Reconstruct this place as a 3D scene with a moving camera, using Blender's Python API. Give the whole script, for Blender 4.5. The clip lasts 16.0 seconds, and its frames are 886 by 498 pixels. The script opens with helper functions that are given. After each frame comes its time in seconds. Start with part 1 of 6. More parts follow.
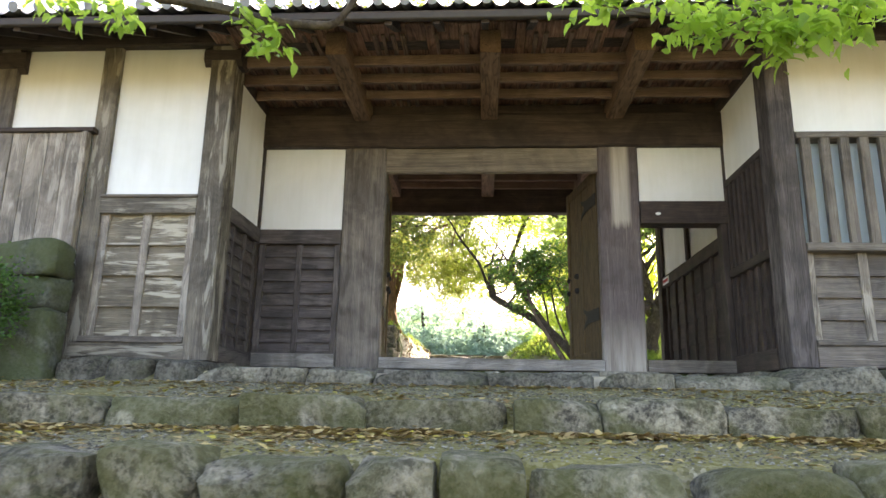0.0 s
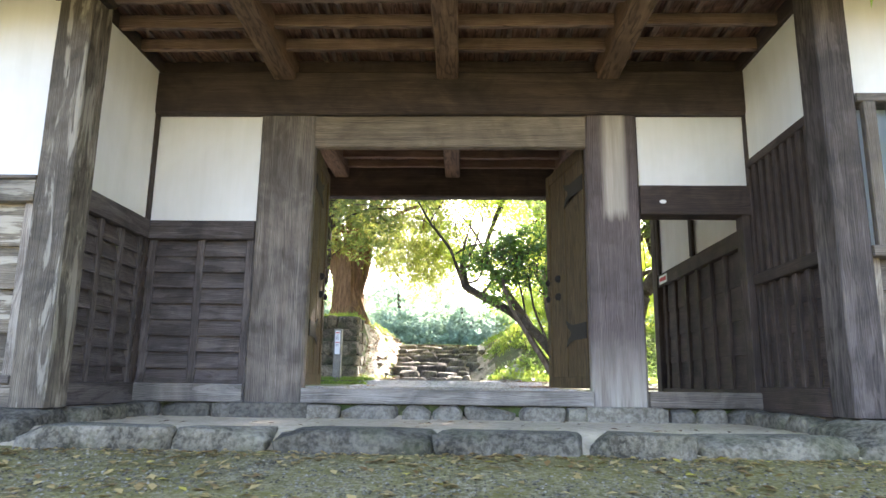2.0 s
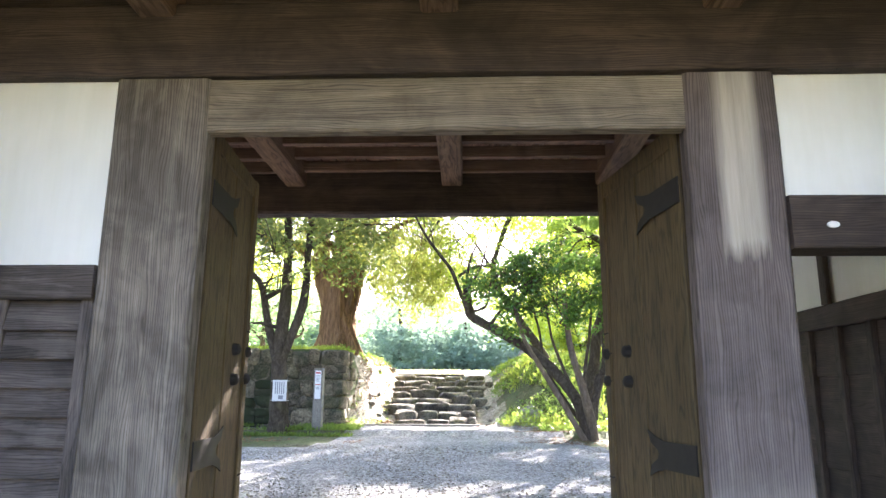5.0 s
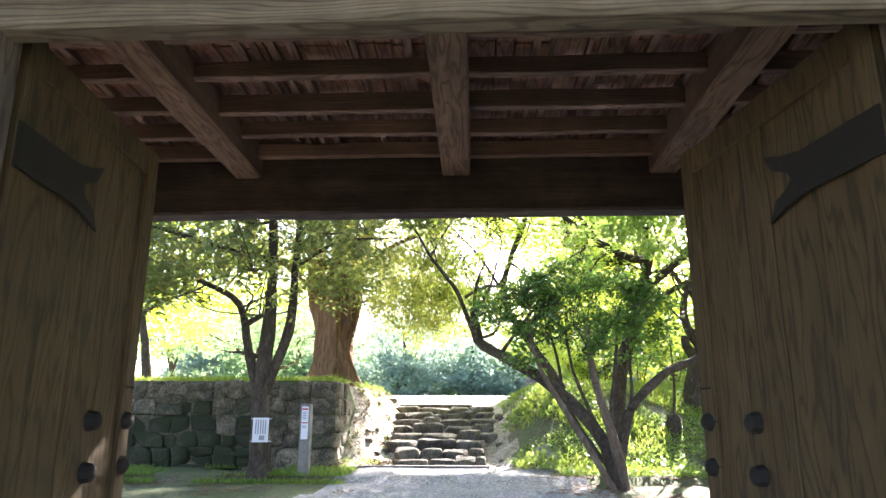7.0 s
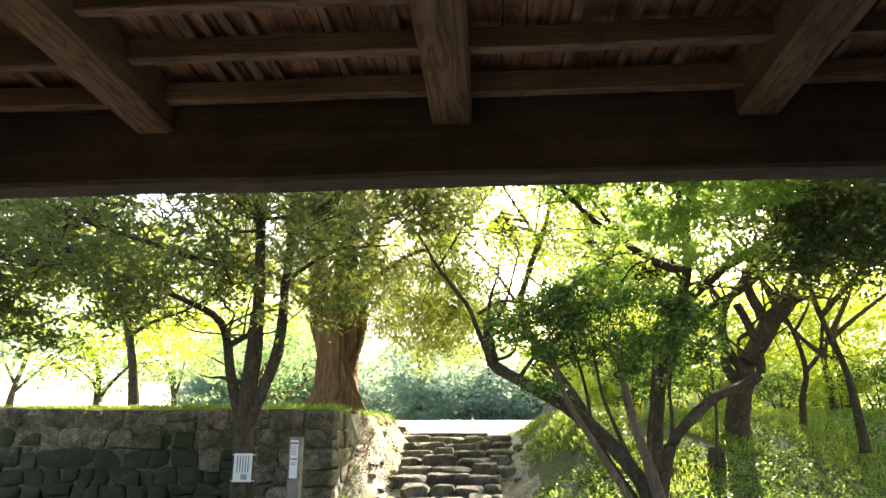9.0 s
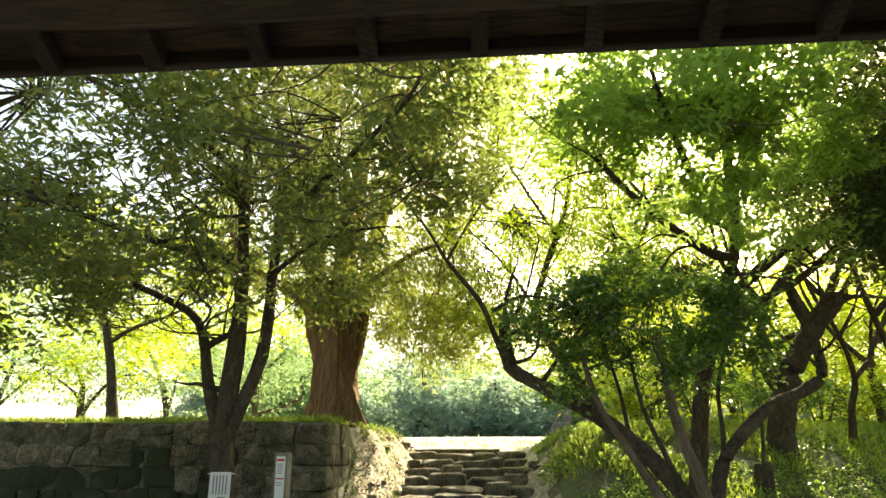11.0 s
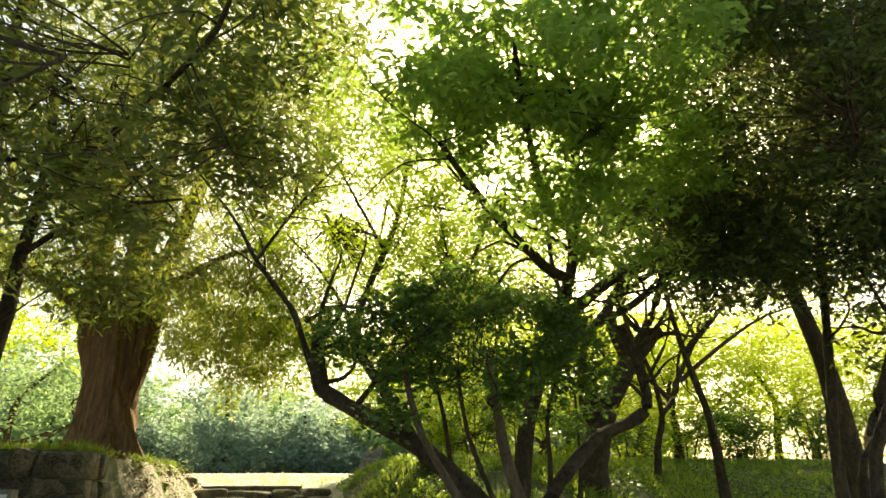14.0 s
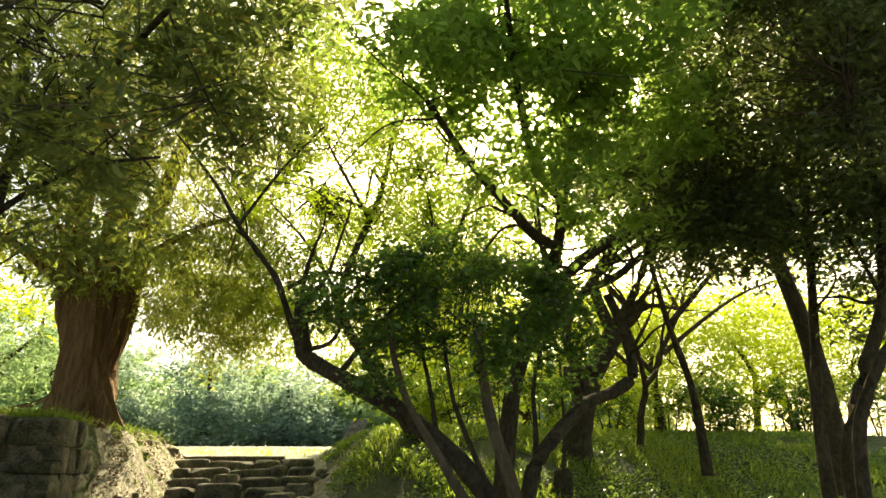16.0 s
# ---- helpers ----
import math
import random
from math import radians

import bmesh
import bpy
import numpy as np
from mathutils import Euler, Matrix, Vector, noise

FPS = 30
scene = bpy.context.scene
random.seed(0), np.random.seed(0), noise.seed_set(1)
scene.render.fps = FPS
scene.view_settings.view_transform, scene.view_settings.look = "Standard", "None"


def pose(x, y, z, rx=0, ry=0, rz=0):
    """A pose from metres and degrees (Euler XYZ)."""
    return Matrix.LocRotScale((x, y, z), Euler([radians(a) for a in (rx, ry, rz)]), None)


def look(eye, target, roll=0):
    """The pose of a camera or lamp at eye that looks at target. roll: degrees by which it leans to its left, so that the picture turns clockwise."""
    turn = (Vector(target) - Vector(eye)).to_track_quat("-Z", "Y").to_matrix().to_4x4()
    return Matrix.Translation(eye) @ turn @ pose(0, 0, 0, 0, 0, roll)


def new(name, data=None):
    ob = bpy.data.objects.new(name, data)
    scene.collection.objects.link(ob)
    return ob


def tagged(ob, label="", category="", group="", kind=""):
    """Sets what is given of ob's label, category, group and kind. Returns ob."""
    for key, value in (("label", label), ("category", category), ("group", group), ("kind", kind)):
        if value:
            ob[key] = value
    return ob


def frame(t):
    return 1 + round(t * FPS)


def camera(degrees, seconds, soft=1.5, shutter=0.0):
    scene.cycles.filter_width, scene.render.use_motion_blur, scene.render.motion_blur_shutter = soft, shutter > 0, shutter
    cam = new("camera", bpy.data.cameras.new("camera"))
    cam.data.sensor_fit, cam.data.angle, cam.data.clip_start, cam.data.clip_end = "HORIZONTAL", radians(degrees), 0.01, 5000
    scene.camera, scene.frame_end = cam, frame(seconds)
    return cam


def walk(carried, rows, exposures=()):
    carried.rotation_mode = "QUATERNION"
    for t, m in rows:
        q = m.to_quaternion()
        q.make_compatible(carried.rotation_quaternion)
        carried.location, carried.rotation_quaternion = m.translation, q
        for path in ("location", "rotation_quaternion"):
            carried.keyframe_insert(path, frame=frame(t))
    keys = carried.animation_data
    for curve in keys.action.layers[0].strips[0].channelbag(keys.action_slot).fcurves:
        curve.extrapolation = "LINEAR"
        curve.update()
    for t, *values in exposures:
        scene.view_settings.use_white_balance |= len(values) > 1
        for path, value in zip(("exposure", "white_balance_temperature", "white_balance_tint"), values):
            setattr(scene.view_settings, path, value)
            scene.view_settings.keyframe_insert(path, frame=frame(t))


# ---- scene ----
cam = camera(66.6, 16.0, 1.5, 0.2)
METRES, EYE, TILT, LEAN, TURN = 11.5, 1.5, 0.0, 0.0, 3.6
ROWS = [
    (0.0, 0.0, 0.0, 0.0, -0.24, 13.25, -1.02),
    (0.5, 0.0173, 0.04, 0.0137, -0.7, 12.71, -0.87),
    (1.0, 0.0259, 0.0691, 0.0245, -1.15, 12.24, -0.84),
    (1.5, 0.0273, 0.1164, 0.0336, -1.6, 11.69, -0.82),
    (2.0, 0.0292, 0.1512, 0.0522, -1.92, 11.43, -0.74),
    (2.5, 0.0359, 0.194, 0.0649, -1.87, 11.63, -0.61),
    (3.0, 0.0391, 0.2258, 0.0707, -1.81, 11.98, -0.58),
    (3.5, 0.0358, 0.2716, 0.084, -1.76, 12.12, -0.55),
    (4.0, 0.0371, 0.3044, 0.0937, -1.73, 12.19, -0.46),
    (4.5, 0.04, 0.3447, 0.1099, -1.67, 12.17, -0.39),
    (7.0, 0.0492, 0.5369, 0.1506, -1.01, 14.12, -0.16),
    (7.5, 0.052, 0.5719, 0.1519, -0.96, 14.76, -0.1),
    (8.0, 0.0598, 0.6117, 0.1622, -0.6, 14.96, -0.05),
    (8.5, 0.0643, 0.6414, 0.1663, -0.01, 15.59, -0.06),
    (9.0, 0.0631, 0.6773, 0.1677, 0.44, 15.94, -0.08),
    (11.5, 0.0553, 0.8523, 0.1653, 0.8, 17.81, 0.02),
    (12.0, 0.0587, 0.8897, 0.1659, 0.24, 18.24, 0.1),
    (12.5, 0.0586, 0.9188, 0.1639, -0.41, 18.44, 0.03),
    (13.0, 0.0596, 0.9369, 0.1654, -3.56, 19.03, 0.07),
    (13.5, 0.0662, 0.9403, 0.1662, -8.84, 19.86, 0.3),
    (14.0, 0.0682, 0.9404, 0.1651, -14.75, 20.2, 0.31),
    (14.5, 0.0685, 0.9434, 0.1632, -16.92, 19.93, 0.28),
    (15.0, 0.0674, 0.9457, 0.1622, -17.27, 19.41, 0.25),
    (15.5, 0.0689, 0.9483, 0.1593, -17.03, 18.82, 0.28),
    (16.0, 0.0701, 0.9578, 0.1577, -16.19, 18.24, 0.28),
]
EXPOSURES = [(0.0, 3.0, 7000, 20), (2.5, 3.42, 6250, 23), (4.5, 3.48, 6150, 23), (7.0, 3.15, 6150, 23), (9.0, 2.62, 7300, 12), (11.5, 1.92, 8900, 1), (13.0, 1.58, 9200, 0), (16.0, 1.42, 9200, 0)]
walk(cam, [(t, pose(0, 0, EYE, TILT, LEAN, TURN) @ pose(METRES * x, METRES * y, METRES * z, 90 + pitch, roll, yaw)) for t, x, y, z, yaw, pitch, roll in ROWS], EXPOSURES)

# ---- light ----
SUN_EL, SUN_AZ = radians(31), radians(20)      # azimuth from +y towards +x
world = bpy.data.worlds.new("world")
scene.world = world
world.use_nodes = True
wn = world.node_tree
sky = wn.nodes.new("ShaderNodeTexSky")
sky.sky_type, sky.sun_disc = "NISHITA", False
sky.sun_elevation, sky.sun_rotation = SUN_EL, SUN_AZ
sky.air_density, sky.dust_density, sky.ozone_density = 1.0, 2.5, 1.0
wn.nodes["Background"].inputs["Strength"].default_value = 0.11
wn.links.new(sky.outputs[0], wn.nodes["Background"].inputs[0])
sun = new("sun", bpy.data.lights.new("sun", "SUN"))
sun.data.energy, sun.data.angle, sun.data.color = 5.0, radians(0.6), (1.0, 0.93, 0.80)
sun_from = Vector((math.sin(SUN_AZ) * math.cos(SUN_EL), math.cos(SUN_AZ) * math.cos(SUN_EL), math.sin(SUN_EL)))
sun.matrix_world = look(sun_from * 60, (0, 0, 0))


# ---- materials ----
def mat_base(name, rough=0.8):
    m = bpy.data.materials.new(name)
    m.use_nodes = True
    nt = m.node_tree
    b = nt.nodes["Principled BSDF"]
    b.inputs["Roughness"].default_value = rough
    return m, nt, b


def coords(nt, scale, vary=True):
    """Object coordinates, stretched, and shifted by each object's own random number."""
    tc, mp = nt.nodes.new("ShaderNodeTexCoord"), nt.nodes.new("ShaderNodeMapping")
    mp.inputs["Scale"].default_value = scale
    nt.links.new(tc.outputs["Object"], mp.inputs["Vector"])
    if vary:
        oi, mul = nt.nodes.new("ShaderNodeObjectInfo"), nt.nodes.new("ShaderNodeVectorMath")
        mul.operation = "SCALE"
        mul.inputs[0].default_value = (37, 53, 71)
        nt.links.new(oi.outputs["Random"], mul.inputs["Scale"])
        nt.links.new(mul.outputs[0], mp.inputs["Location"])
    return mp.outputs[0]


def tex(nt, vec, scale, detail=4, rough=0.6, distort=0.0):
    n = nt.nodes.new("ShaderNodeTexNoise")
    n.inputs["Scale"].default_value, n.inputs["Detail"].default_value = scale, detail
    n.inputs["Roughness"].default_value, n.inputs["Distortion"].default_value = rough, distort
    nt.links.new(vec, n.inputs["Vector"])
    return n.outputs["Fac"]


def ramp(nt, fac, stops):
    r = nt.nodes.new("ShaderNodeValToRGB")
    els = r.color_ramp.elements
    while len(els) < len(stops):
        els.new(0.5)
    for e, (p, c) in zip(els, stops):
        e.position, e.color = p, (*c, 1)
    nt.links.new(fac, r.inputs[0])
    return r.outputs[0]


def mix(nt, fac, a, b, mode="MIX"):
    m = nt.nodes.new("ShaderNodeMix")
    m.data_type, m.blend_type = "RGBA", mode
    for sock, v in ((m.inputs[0], fac), (m.inputs[6], a), (m.inputs[7], b)):
        if isinstance(v, (int, float)):
            sock.default_value = v
        elif isinstance(v, tuple):
            sock.default_value = (*v, 1)
        else:
            nt.links.new(v, sock)
    return m.outputs[2]


def bump(nt, b, height, strength, distance=0.01):
    n = nt.nodes.new("ShaderNodeBump")
    n.inputs["Strength"].default_value, n.inputs["Distance"].default_value = strength, distance
    nt.links.new(height, n.inputs["Height"])
    nt.links.new(n.outputs[0], b.inputs["Normal"])


def wood(name, axis, dark, mid, pale, rough=0.8, relief=0.5, stain=0.6, peel=0.0, peeled=(0.5, 0.45, 0.36)):
    """Weathered timber with its grain along the axis."""
    m, nt, b = mat_base(name, rough)
    k = "xyz".index(axis)
    s, s2 = [30.0] * 3, [8.0] * 3
    s[k], s2[k] = 0.7, 0.6
    g = tex(nt, coords(nt, s2), 1.0, 5, 0.7, 1.0)
    fine = tex(nt, coords(nt, s), 2.0, 7, 0.8, 0.4)
    big = tex(nt, coords(nt, (1, 1, 1)), 2.2, 4, 0.65, 0.8)
    col = ramp(nt, fine, [(0.25, dark), (0.5, mid), (0.8, pale)])
    col = mix(nt, 0.4, col, ramp(nt, g, [(0.3, dark), (0.5, mid), (0.7, pale)]))
    ring_scale = [3.2, 3.2, 3.2]
    ring_scale["xyz".index(axis)] = 0.5
    wave = nt.nodes.new("ShaderNodeTexWave")
    wave.bands_direction = "X" if axis == "z" else "Z"
    for key, val in (("Scale", 7.5), ("Distortion", 16.0), ("Detail", 1.5), ("Detail Scale", 0.55)):
        wave.inputs[key].default_value = val
    nt.links.new(coords(nt, ring_scale), wave.inputs["Vector"])
    col = mix(nt, 1.0, col, ramp(nt, wave.outputs["Fac"], [(0.03, (0.58, 0.56, 0.54)), (0.3, (1.0, 1.0, 1.0)), (0.9, (1.08, 1.08, 1.08))]), "MULTIPLY")
    spots = ramp(nt, big, [(0.35, (1 - stain * 0.6,) * 3), (0.65, (1.0, 1.0, 1.0))])
    col = mix(nt, 1.0, col, spots, "MULTIPLY")
    if peel:
        # long flakes where the grey skin has come off
        sp = [11.0] * 3
        sp[k] = 1.5
        flake = tex(nt, coords(nt, sp), 1.0, 6, 0.62, 0.7)
        col = mix(nt, ramp(nt, flake, [(0.53, (0, 0, 0)), (0.585, (peel,) * 3)]), col, peeled)
    crack = [42.0] * 3
    crack[k] = 0.45
    split = tex(nt, coords(nt, crack), 1.0, 3, 0.5, 0.2)
    col = mix(nt, 1.0, col, ramp(nt, split, [(0.25, (0.4, 0.38, 0.37)), (0.33, (1.0, 1.0, 1.0))]), "MULTIPLY")
    nt.links.new(col, b.inputs["Base Color"])
    bump(nt, b, mix(nt, 0.6, g, fine), relief, 0.015)
    return m


def grains(name, **kw):
    return {a: wood(f"{name}_{a}", a, **kw) for a in "xyz"}


GREY = grains("weathered_timber", dark=(0.075, 0.06, 0.049), mid=(0.185, 0.155, 0.128), pale=(0.38, 0.33, 0.28), stain=0.9, peel=0.08)
BLEACH = grains("bleached_timber", dark=(0.09, 0.072, 0.055), mid=(0.24, 0.2, 0.14), pale=(0.5, 0.44, 0.33), stain=0.9, relief=0.9, peel=0.65, peeled=(0.6, 0.54, 0.42))
LINTEL = grains("lintel_timber", dark=(0.09, 0.074, 0.055), mid=(0.23, 0.19, 0.145), pale=(0.46, 0.4, 0.31), stain=0.7)
SILL = grains("worn_sill_timber", dark=(0.12, 0.105, 0.09), mid=(0.29, 0.26, 0.225), pale=(0.5, 0.46, 0.41), stain=0.9, peel=0.22, peeled=(0.55, 0.52, 0.47))
FLAKY = grains("flaking_timber", dark=(0.07, 0.058, 0.043), mid=(0.19, 0.16, 0.12), pale=(0.4, 0.35, 0.27), stain=1.0, peel=0.45, peeled=(0.5, 0.46, 0.37))
PALEW = grains("pale_batten_timber", dark=(0.12, 0.1, 0.08), mid=(0.33, 0.28, 0.225), pale=(0.56, 0.5, 0.41), stain=1.0, peel=0.35, peeled=(0.62, 0.56, 0.46))
BROWN = grains("dark_timber", dark=(0.022, 0.015, 0.013), mid=(0.07, 0.049, 0.04), pale=(0.165, 0.118, 0.094), stain=0.9)
DADO = grains("dado_timber", dark=(0.038, 0.031, 0.027), mid=(0.105, 0.085, 0.078), pale=(0.26, 0.22, 0.2), relief=1.0, stain=0.9, peel=0.16, peeled=(0.36, 0.31, 0.28))
DOORW = grains("door_timber", dark=(0.048, 0.032, 0.014), mid=(0.098, 0.066, 0.027), pale=(0.155, 0.11, 0.05), stain=0.5)
BEAM = grains("ceiling_beam_timber", dark=(0.06, 0.038, 0.026), mid=(0.2, 0.122, 0.076), pale=(0.38, 0.255, 0.165))
BATTEN = grains("ceiling_batten_timber", dark=(0.09, 0.06, 0.045), mid=(0.23, 0.148, 0.11), pale=(0.42, 0.3, 0.23))
CEIL = wood("ceiling_boards", "y", (0.08, 0.035, 0.024), (0.3, 0.155, 0.102), (0.6, 0.41, 0.31), relief=0.3, stain=0.9)


def bleached_post():
    """A post of strong grain, bleached at its foot and in a long patch below the beam."""
    m = wood("bleached_post", "z", (0.07, 0.053, 0.05), (0.15, 0.118, 0.112), (0.27, 0.225, 0.215), stain=0.7)
    nt = m.node_tree
    b = nt.nodes["Principled BSDF"]
    col = b.inputs["Base Color"].links[0].from_socket
    tc, sep = nt.nodes.new("ShaderNodeTexCoord"), nt.nodes.new("ShaderNodeSeparateXYZ")
    nt.links.new(tc.outputs["Object"], sep.inputs[0])
    edge = tex(nt, coords(nt, (14, 14, 0.8), False), 1.0, 4, 0.7)

    def span(sock, lo, hi, soft, wob):
        ad = nt.nodes.new("ShaderNodeMath")
        ad.operation = "MULTIPLY_ADD"
        nt.links.new(edge, ad.inputs[0])
        ad.inputs[1].default_value = wob
        nt.links.new(sock, ad.inputs[2])
        up, down = nt.nodes.new("ShaderNodeMapRange"), nt.nodes.new("ShaderNodeMapRange")
        for n, a, c in ((up, lo - soft, lo + soft), (down, hi + soft, hi - soft)):
            n.inputs["From Min"].default_value, n.inputs["From Max"].default_value = a, c
            nt.links.new(ad.outputs[0], n.inputs["Value"])
        mu = nt.nodes.new("ShaderNodeMath")
        mu.operation = "MULTIPLY"
        nt.links.new(up.outputs[0], mu.inputs[0])
        nt.links.new(down.outputs[0], mu.inputs[1])
        return mu.outputs[0]
    patch = nt.nodes.new("ShaderNodeMath")
    patch.operation = "MULTIPLY"
    nt.links.new(span(sep.outputs["X"], 1.56, 1.76, 0.03, 0.04), patch.inputs[0])
    nt.links.new(span(sep.outputs["Z"], 3.85, 6.0, 0.05, 0.4), patch.inputs[1])
    grain = ramp(nt, edge, [(0.3, (0.34, 0.3, 0.255)), (0.7, (0.54, 0.49, 0.42))])
    col = mix(nt, patch.outputs[0], col, grain)
    foot = span(sep.outputs["Z"], 0.0, 2.55, 0.3, 0.5)
    col = mix(nt, foot, col, ramp(nt, edge, [(0.35, (0.22, 0.185, 0.155)), (0.65, (0.5, 0.45, 0.39))]))
    nt.links.new(col, b.inputs["Base Color"])
    return m


def plaster():
    m, nt, b = mat_base("white_plaster", 0.9)
    v = coords(nt, (1, 1, 1))
    big, fine = tex(nt, v, 0.9, 4, 0.65, 0.4), tex(nt, v, 35, 3)
    streak = tex(nt, coords(nt, (5, 5, 0.5)), 1.0, 4, 0.7)
    col = ramp(nt, big, [(0.3, (0.70, 0.70, 0.66)), (0.65, (0.83, 0.83, 0.80))])
    col = mix(nt, 0.22, col, ramp(nt, streak, [(0.3, (0.6, 0.6, 0.5)), (0.6, (0.85, 0.85, 0.81))]))
    nt.links.new(col, b.inputs["Base Color"])
    bump(nt, b, fine, 0.12, 0.004)
    return m


def rock(name, dark, mid, pale, moss=(0.07, 0.09, 0.025), mossy=0.5, scale=1.0):
    m, nt, b = mat_base(name, 0.9)
    v = coords(nt, (scale,) * 3)
    g, fine = tex(nt, v, 4.0, 6, 0.7, 0.5), tex(nt, v, 28, 5, 0.7)
    patch = tex(nt, v, 1.7, 4, 0.7, 0.6)
    col = ramp(nt, g, [(0.4, dark), (0.5, mid), (0.6, pale)])
    col = mix(nt, 0.45, col, ramp(nt, fine, [(0.42, tuple(c * 0.5 for c in dark)), (0.58, pale)]))
    spots = tex(nt, v, 11, 3, 0.6, 0.3)
    col = mix(nt, ramp(nt, spots, [(0.6, (0, 0, 0)), (0.68, (0.35, 0.35, 0.35))]), col, tuple(min(1.0, c * 1.35) for c in pale))
    info = nt.nodes.new("ShaderNodeObjectInfo")
    col = mix(nt, 1.0, col, ramp(nt, info.outputs["Random"], [(0.0, (0.62, 0.61, 0.60)), (0.5, (1.0, 0.98, 0.95)), (1.0, (1.3, 1.27, 1.2))]), "MULTIPLY")
    lim = 0.62 - 0.3 * mossy
    col = mix(nt, ramp(nt, patch, [(lim, (0, 0, 0)), (lim + 0.16, (mossy, mossy, mossy))]), col, moss)
    nt.links.new(col, b.inputs["Base Color"])
    bump(nt, b, mix(nt, 0.4, g, fine), 1.0, 0.05)
    return m


def soil(name, dark, mid, pale, grain=60, patch=None, patch_amount=0.0, relief=0.8):
    """Gravel, earth or sand: grains by cells, with larger patches."""
    m, nt, b = mat_base(name, 0.95)
    v = coords(nt, (1, 1, 1), False)
    vo = nt.nodes.new("ShaderNodeTexVoronoi")
    vo.inputs["Scale"].default_value = grain
    nt.links.new(v, vo.inputs["Vector"])
    sep = nt.nodes.new("ShaderNodeSeparateColor")
    nt.links.new(vo.outputs["Color"], sep.inputs[0])
    big = tex(nt, v, 0.7, 5, 0.7, 0.3)
    col = ramp(nt, sep.outputs[0], [(0.1, dark), (0.5, mid), (0.95, pale)])
    col = mix(nt, 1.0, col, ramp(nt, big, [(0.3, (0.7, 0.7, 0.7)), (0.7, (1.1, 1.1, 1.1))]), "MULTIPLY")
    if patch:
        col = mix(nt, ramp(nt, tex(nt, v, 1.1, 6, 0.75, 0.6), [(0.6 - 0.3 * patch_amount, (0, 0, 0)), (0.75 - 0.2 * patch_amount, (0.72, 0.72, 0.72))]), col, patch)
    nt.links.new(col, b.inputs["Base Color"])
    bump(nt, b, vo.outputs["Distance"], relief, 0.012)
    return m


def leaf_mat(name, deep, fresh, glow, through_amount=0.5, rough=0.45, odd=None):
    """Leaves: each one with its own shade, and light that comes through from behind."""
    m, nt, b = mat_base(name, rough)
    geo = nt.nodes.new("ShaderNodeNewGeometry")
    stops = [(0.0, deep), (0.75, fresh), (0.97, tuple(min(1, c * 1.25) for c in fresh))]
    if odd:
        stops = [(0.0, deep), (0.7, fresh), (0.93, fresh), (0.97, odd)]
    col = ramp(nt, geo.outputs["Random Per Island"], stops)
    nt.links.new(col, b.inputs["Base Color"])
    b.inputs["Specular IOR Level"].default_value = 0.35
    tr = nt.nodes.new("ShaderNodeBsdfTranslucent")
    nt.links.new(mix(nt, 0.6, col, glow), tr.inputs[0])
    sh = nt.nodes.new("ShaderNodeMixShader")
    sh.inputs[0].default_value = through_amount
    nt.links.new(b.outputs[0], sh.inputs[1])
    nt.links.new(tr.outputs[0], sh.inputs[2])
    nt.links.new(sh.outputs[0], nt.nodes["Material Output"].inputs["Surface"])
    return m


def bark(name, dark, mid, pale, stretch=0.35, relief=1.0, moss=0.3):
    m, nt, b = mat_base(name, 0.95)
    b.inputs["Specular IOR Level"].default_value = 0.08
    v = coords(nt, (1, 1, stretch))
    g, fine = tex(nt, v, 7, 6, 0.7, 1.0), tex(nt, v, 30, 4, 0.7)
    patch = tex(nt, coords(nt, (1, 1, 1)), 1.6, 4, 0.7)
    col = ramp(nt, g, [(0.3, dark), (0.5, mid), (0.7, pale)])
    col = mix(nt, 0.4, col, ramp(nt, fine, [(0.3, dark), (0.7, pale)]))
    col = mix(nt, ramp(nt, patch, [(0.55, (0, 0, 0)), (0.7, (moss, moss, moss))]), col, (0.06, 0.07, 0.02))
    nt.links.new(col, b.inputs["Base Color"])
    bump(nt, b, mix(nt, 0.4, g, fine), relief, 0.03)
    return m


def plain(name, col, rough=0.6, metal=0.0, spread=0.15, scale=12):
    m, nt, b = mat_base(name, rough)
    n = tex(nt, coords(nt, (1, 1, 1)), scale, 5, 0.7)
    nt.links.new(ramp(nt, n, [(0.3, tuple(c * (1 - spread) for c in col)), (0.7, tuple(min(1, c * (1 + spread)) for c in col))]), b.inputs["Base Color"])
    b.inputs["Metallic"].default_value = metal
    bump(nt, b, n, 0.15, 0.004)
    return m


PLASTER = plaster()
STEP_STONE = rock("step_stone", (0.035, 0.029, 0.019), (0.13, 0.113, 0.075), (0.37, 0.33, 0.24), (0.075, 0.075, 0.012), mossy=0.75)
BASE_STONE = rock("base_stone", (0.055, 0.049, 0.034), (0.15, 0.134, 0.098), (0.28, 0.255, 0.2), (0.085, 0.095, 0.03), mossy=0.4)
FOOT_STONE = rock("footing_stone", (0.15, 0.135, 0.108), (0.22, 0.2, 0.165), (0.31, 0.285, 0.24), (0.10, 0.105, 0.05), mossy=0.2)
WALL_STONE = rock("wall_stone", (0.036, 0.028, 0.018), (0.125, 0.102, 0.07), (0.27, 0.23, 0.168), (0.02, 0.034, 0.008), mossy=0.6)
PIER_STONE = rock("pier_stone", (0.06, 0.062, 0.05), (0.12, 0.125, 0.1), (0.2, 0.2, 0.165), (0.07, 0.085, 0.025), mossy=0.8)
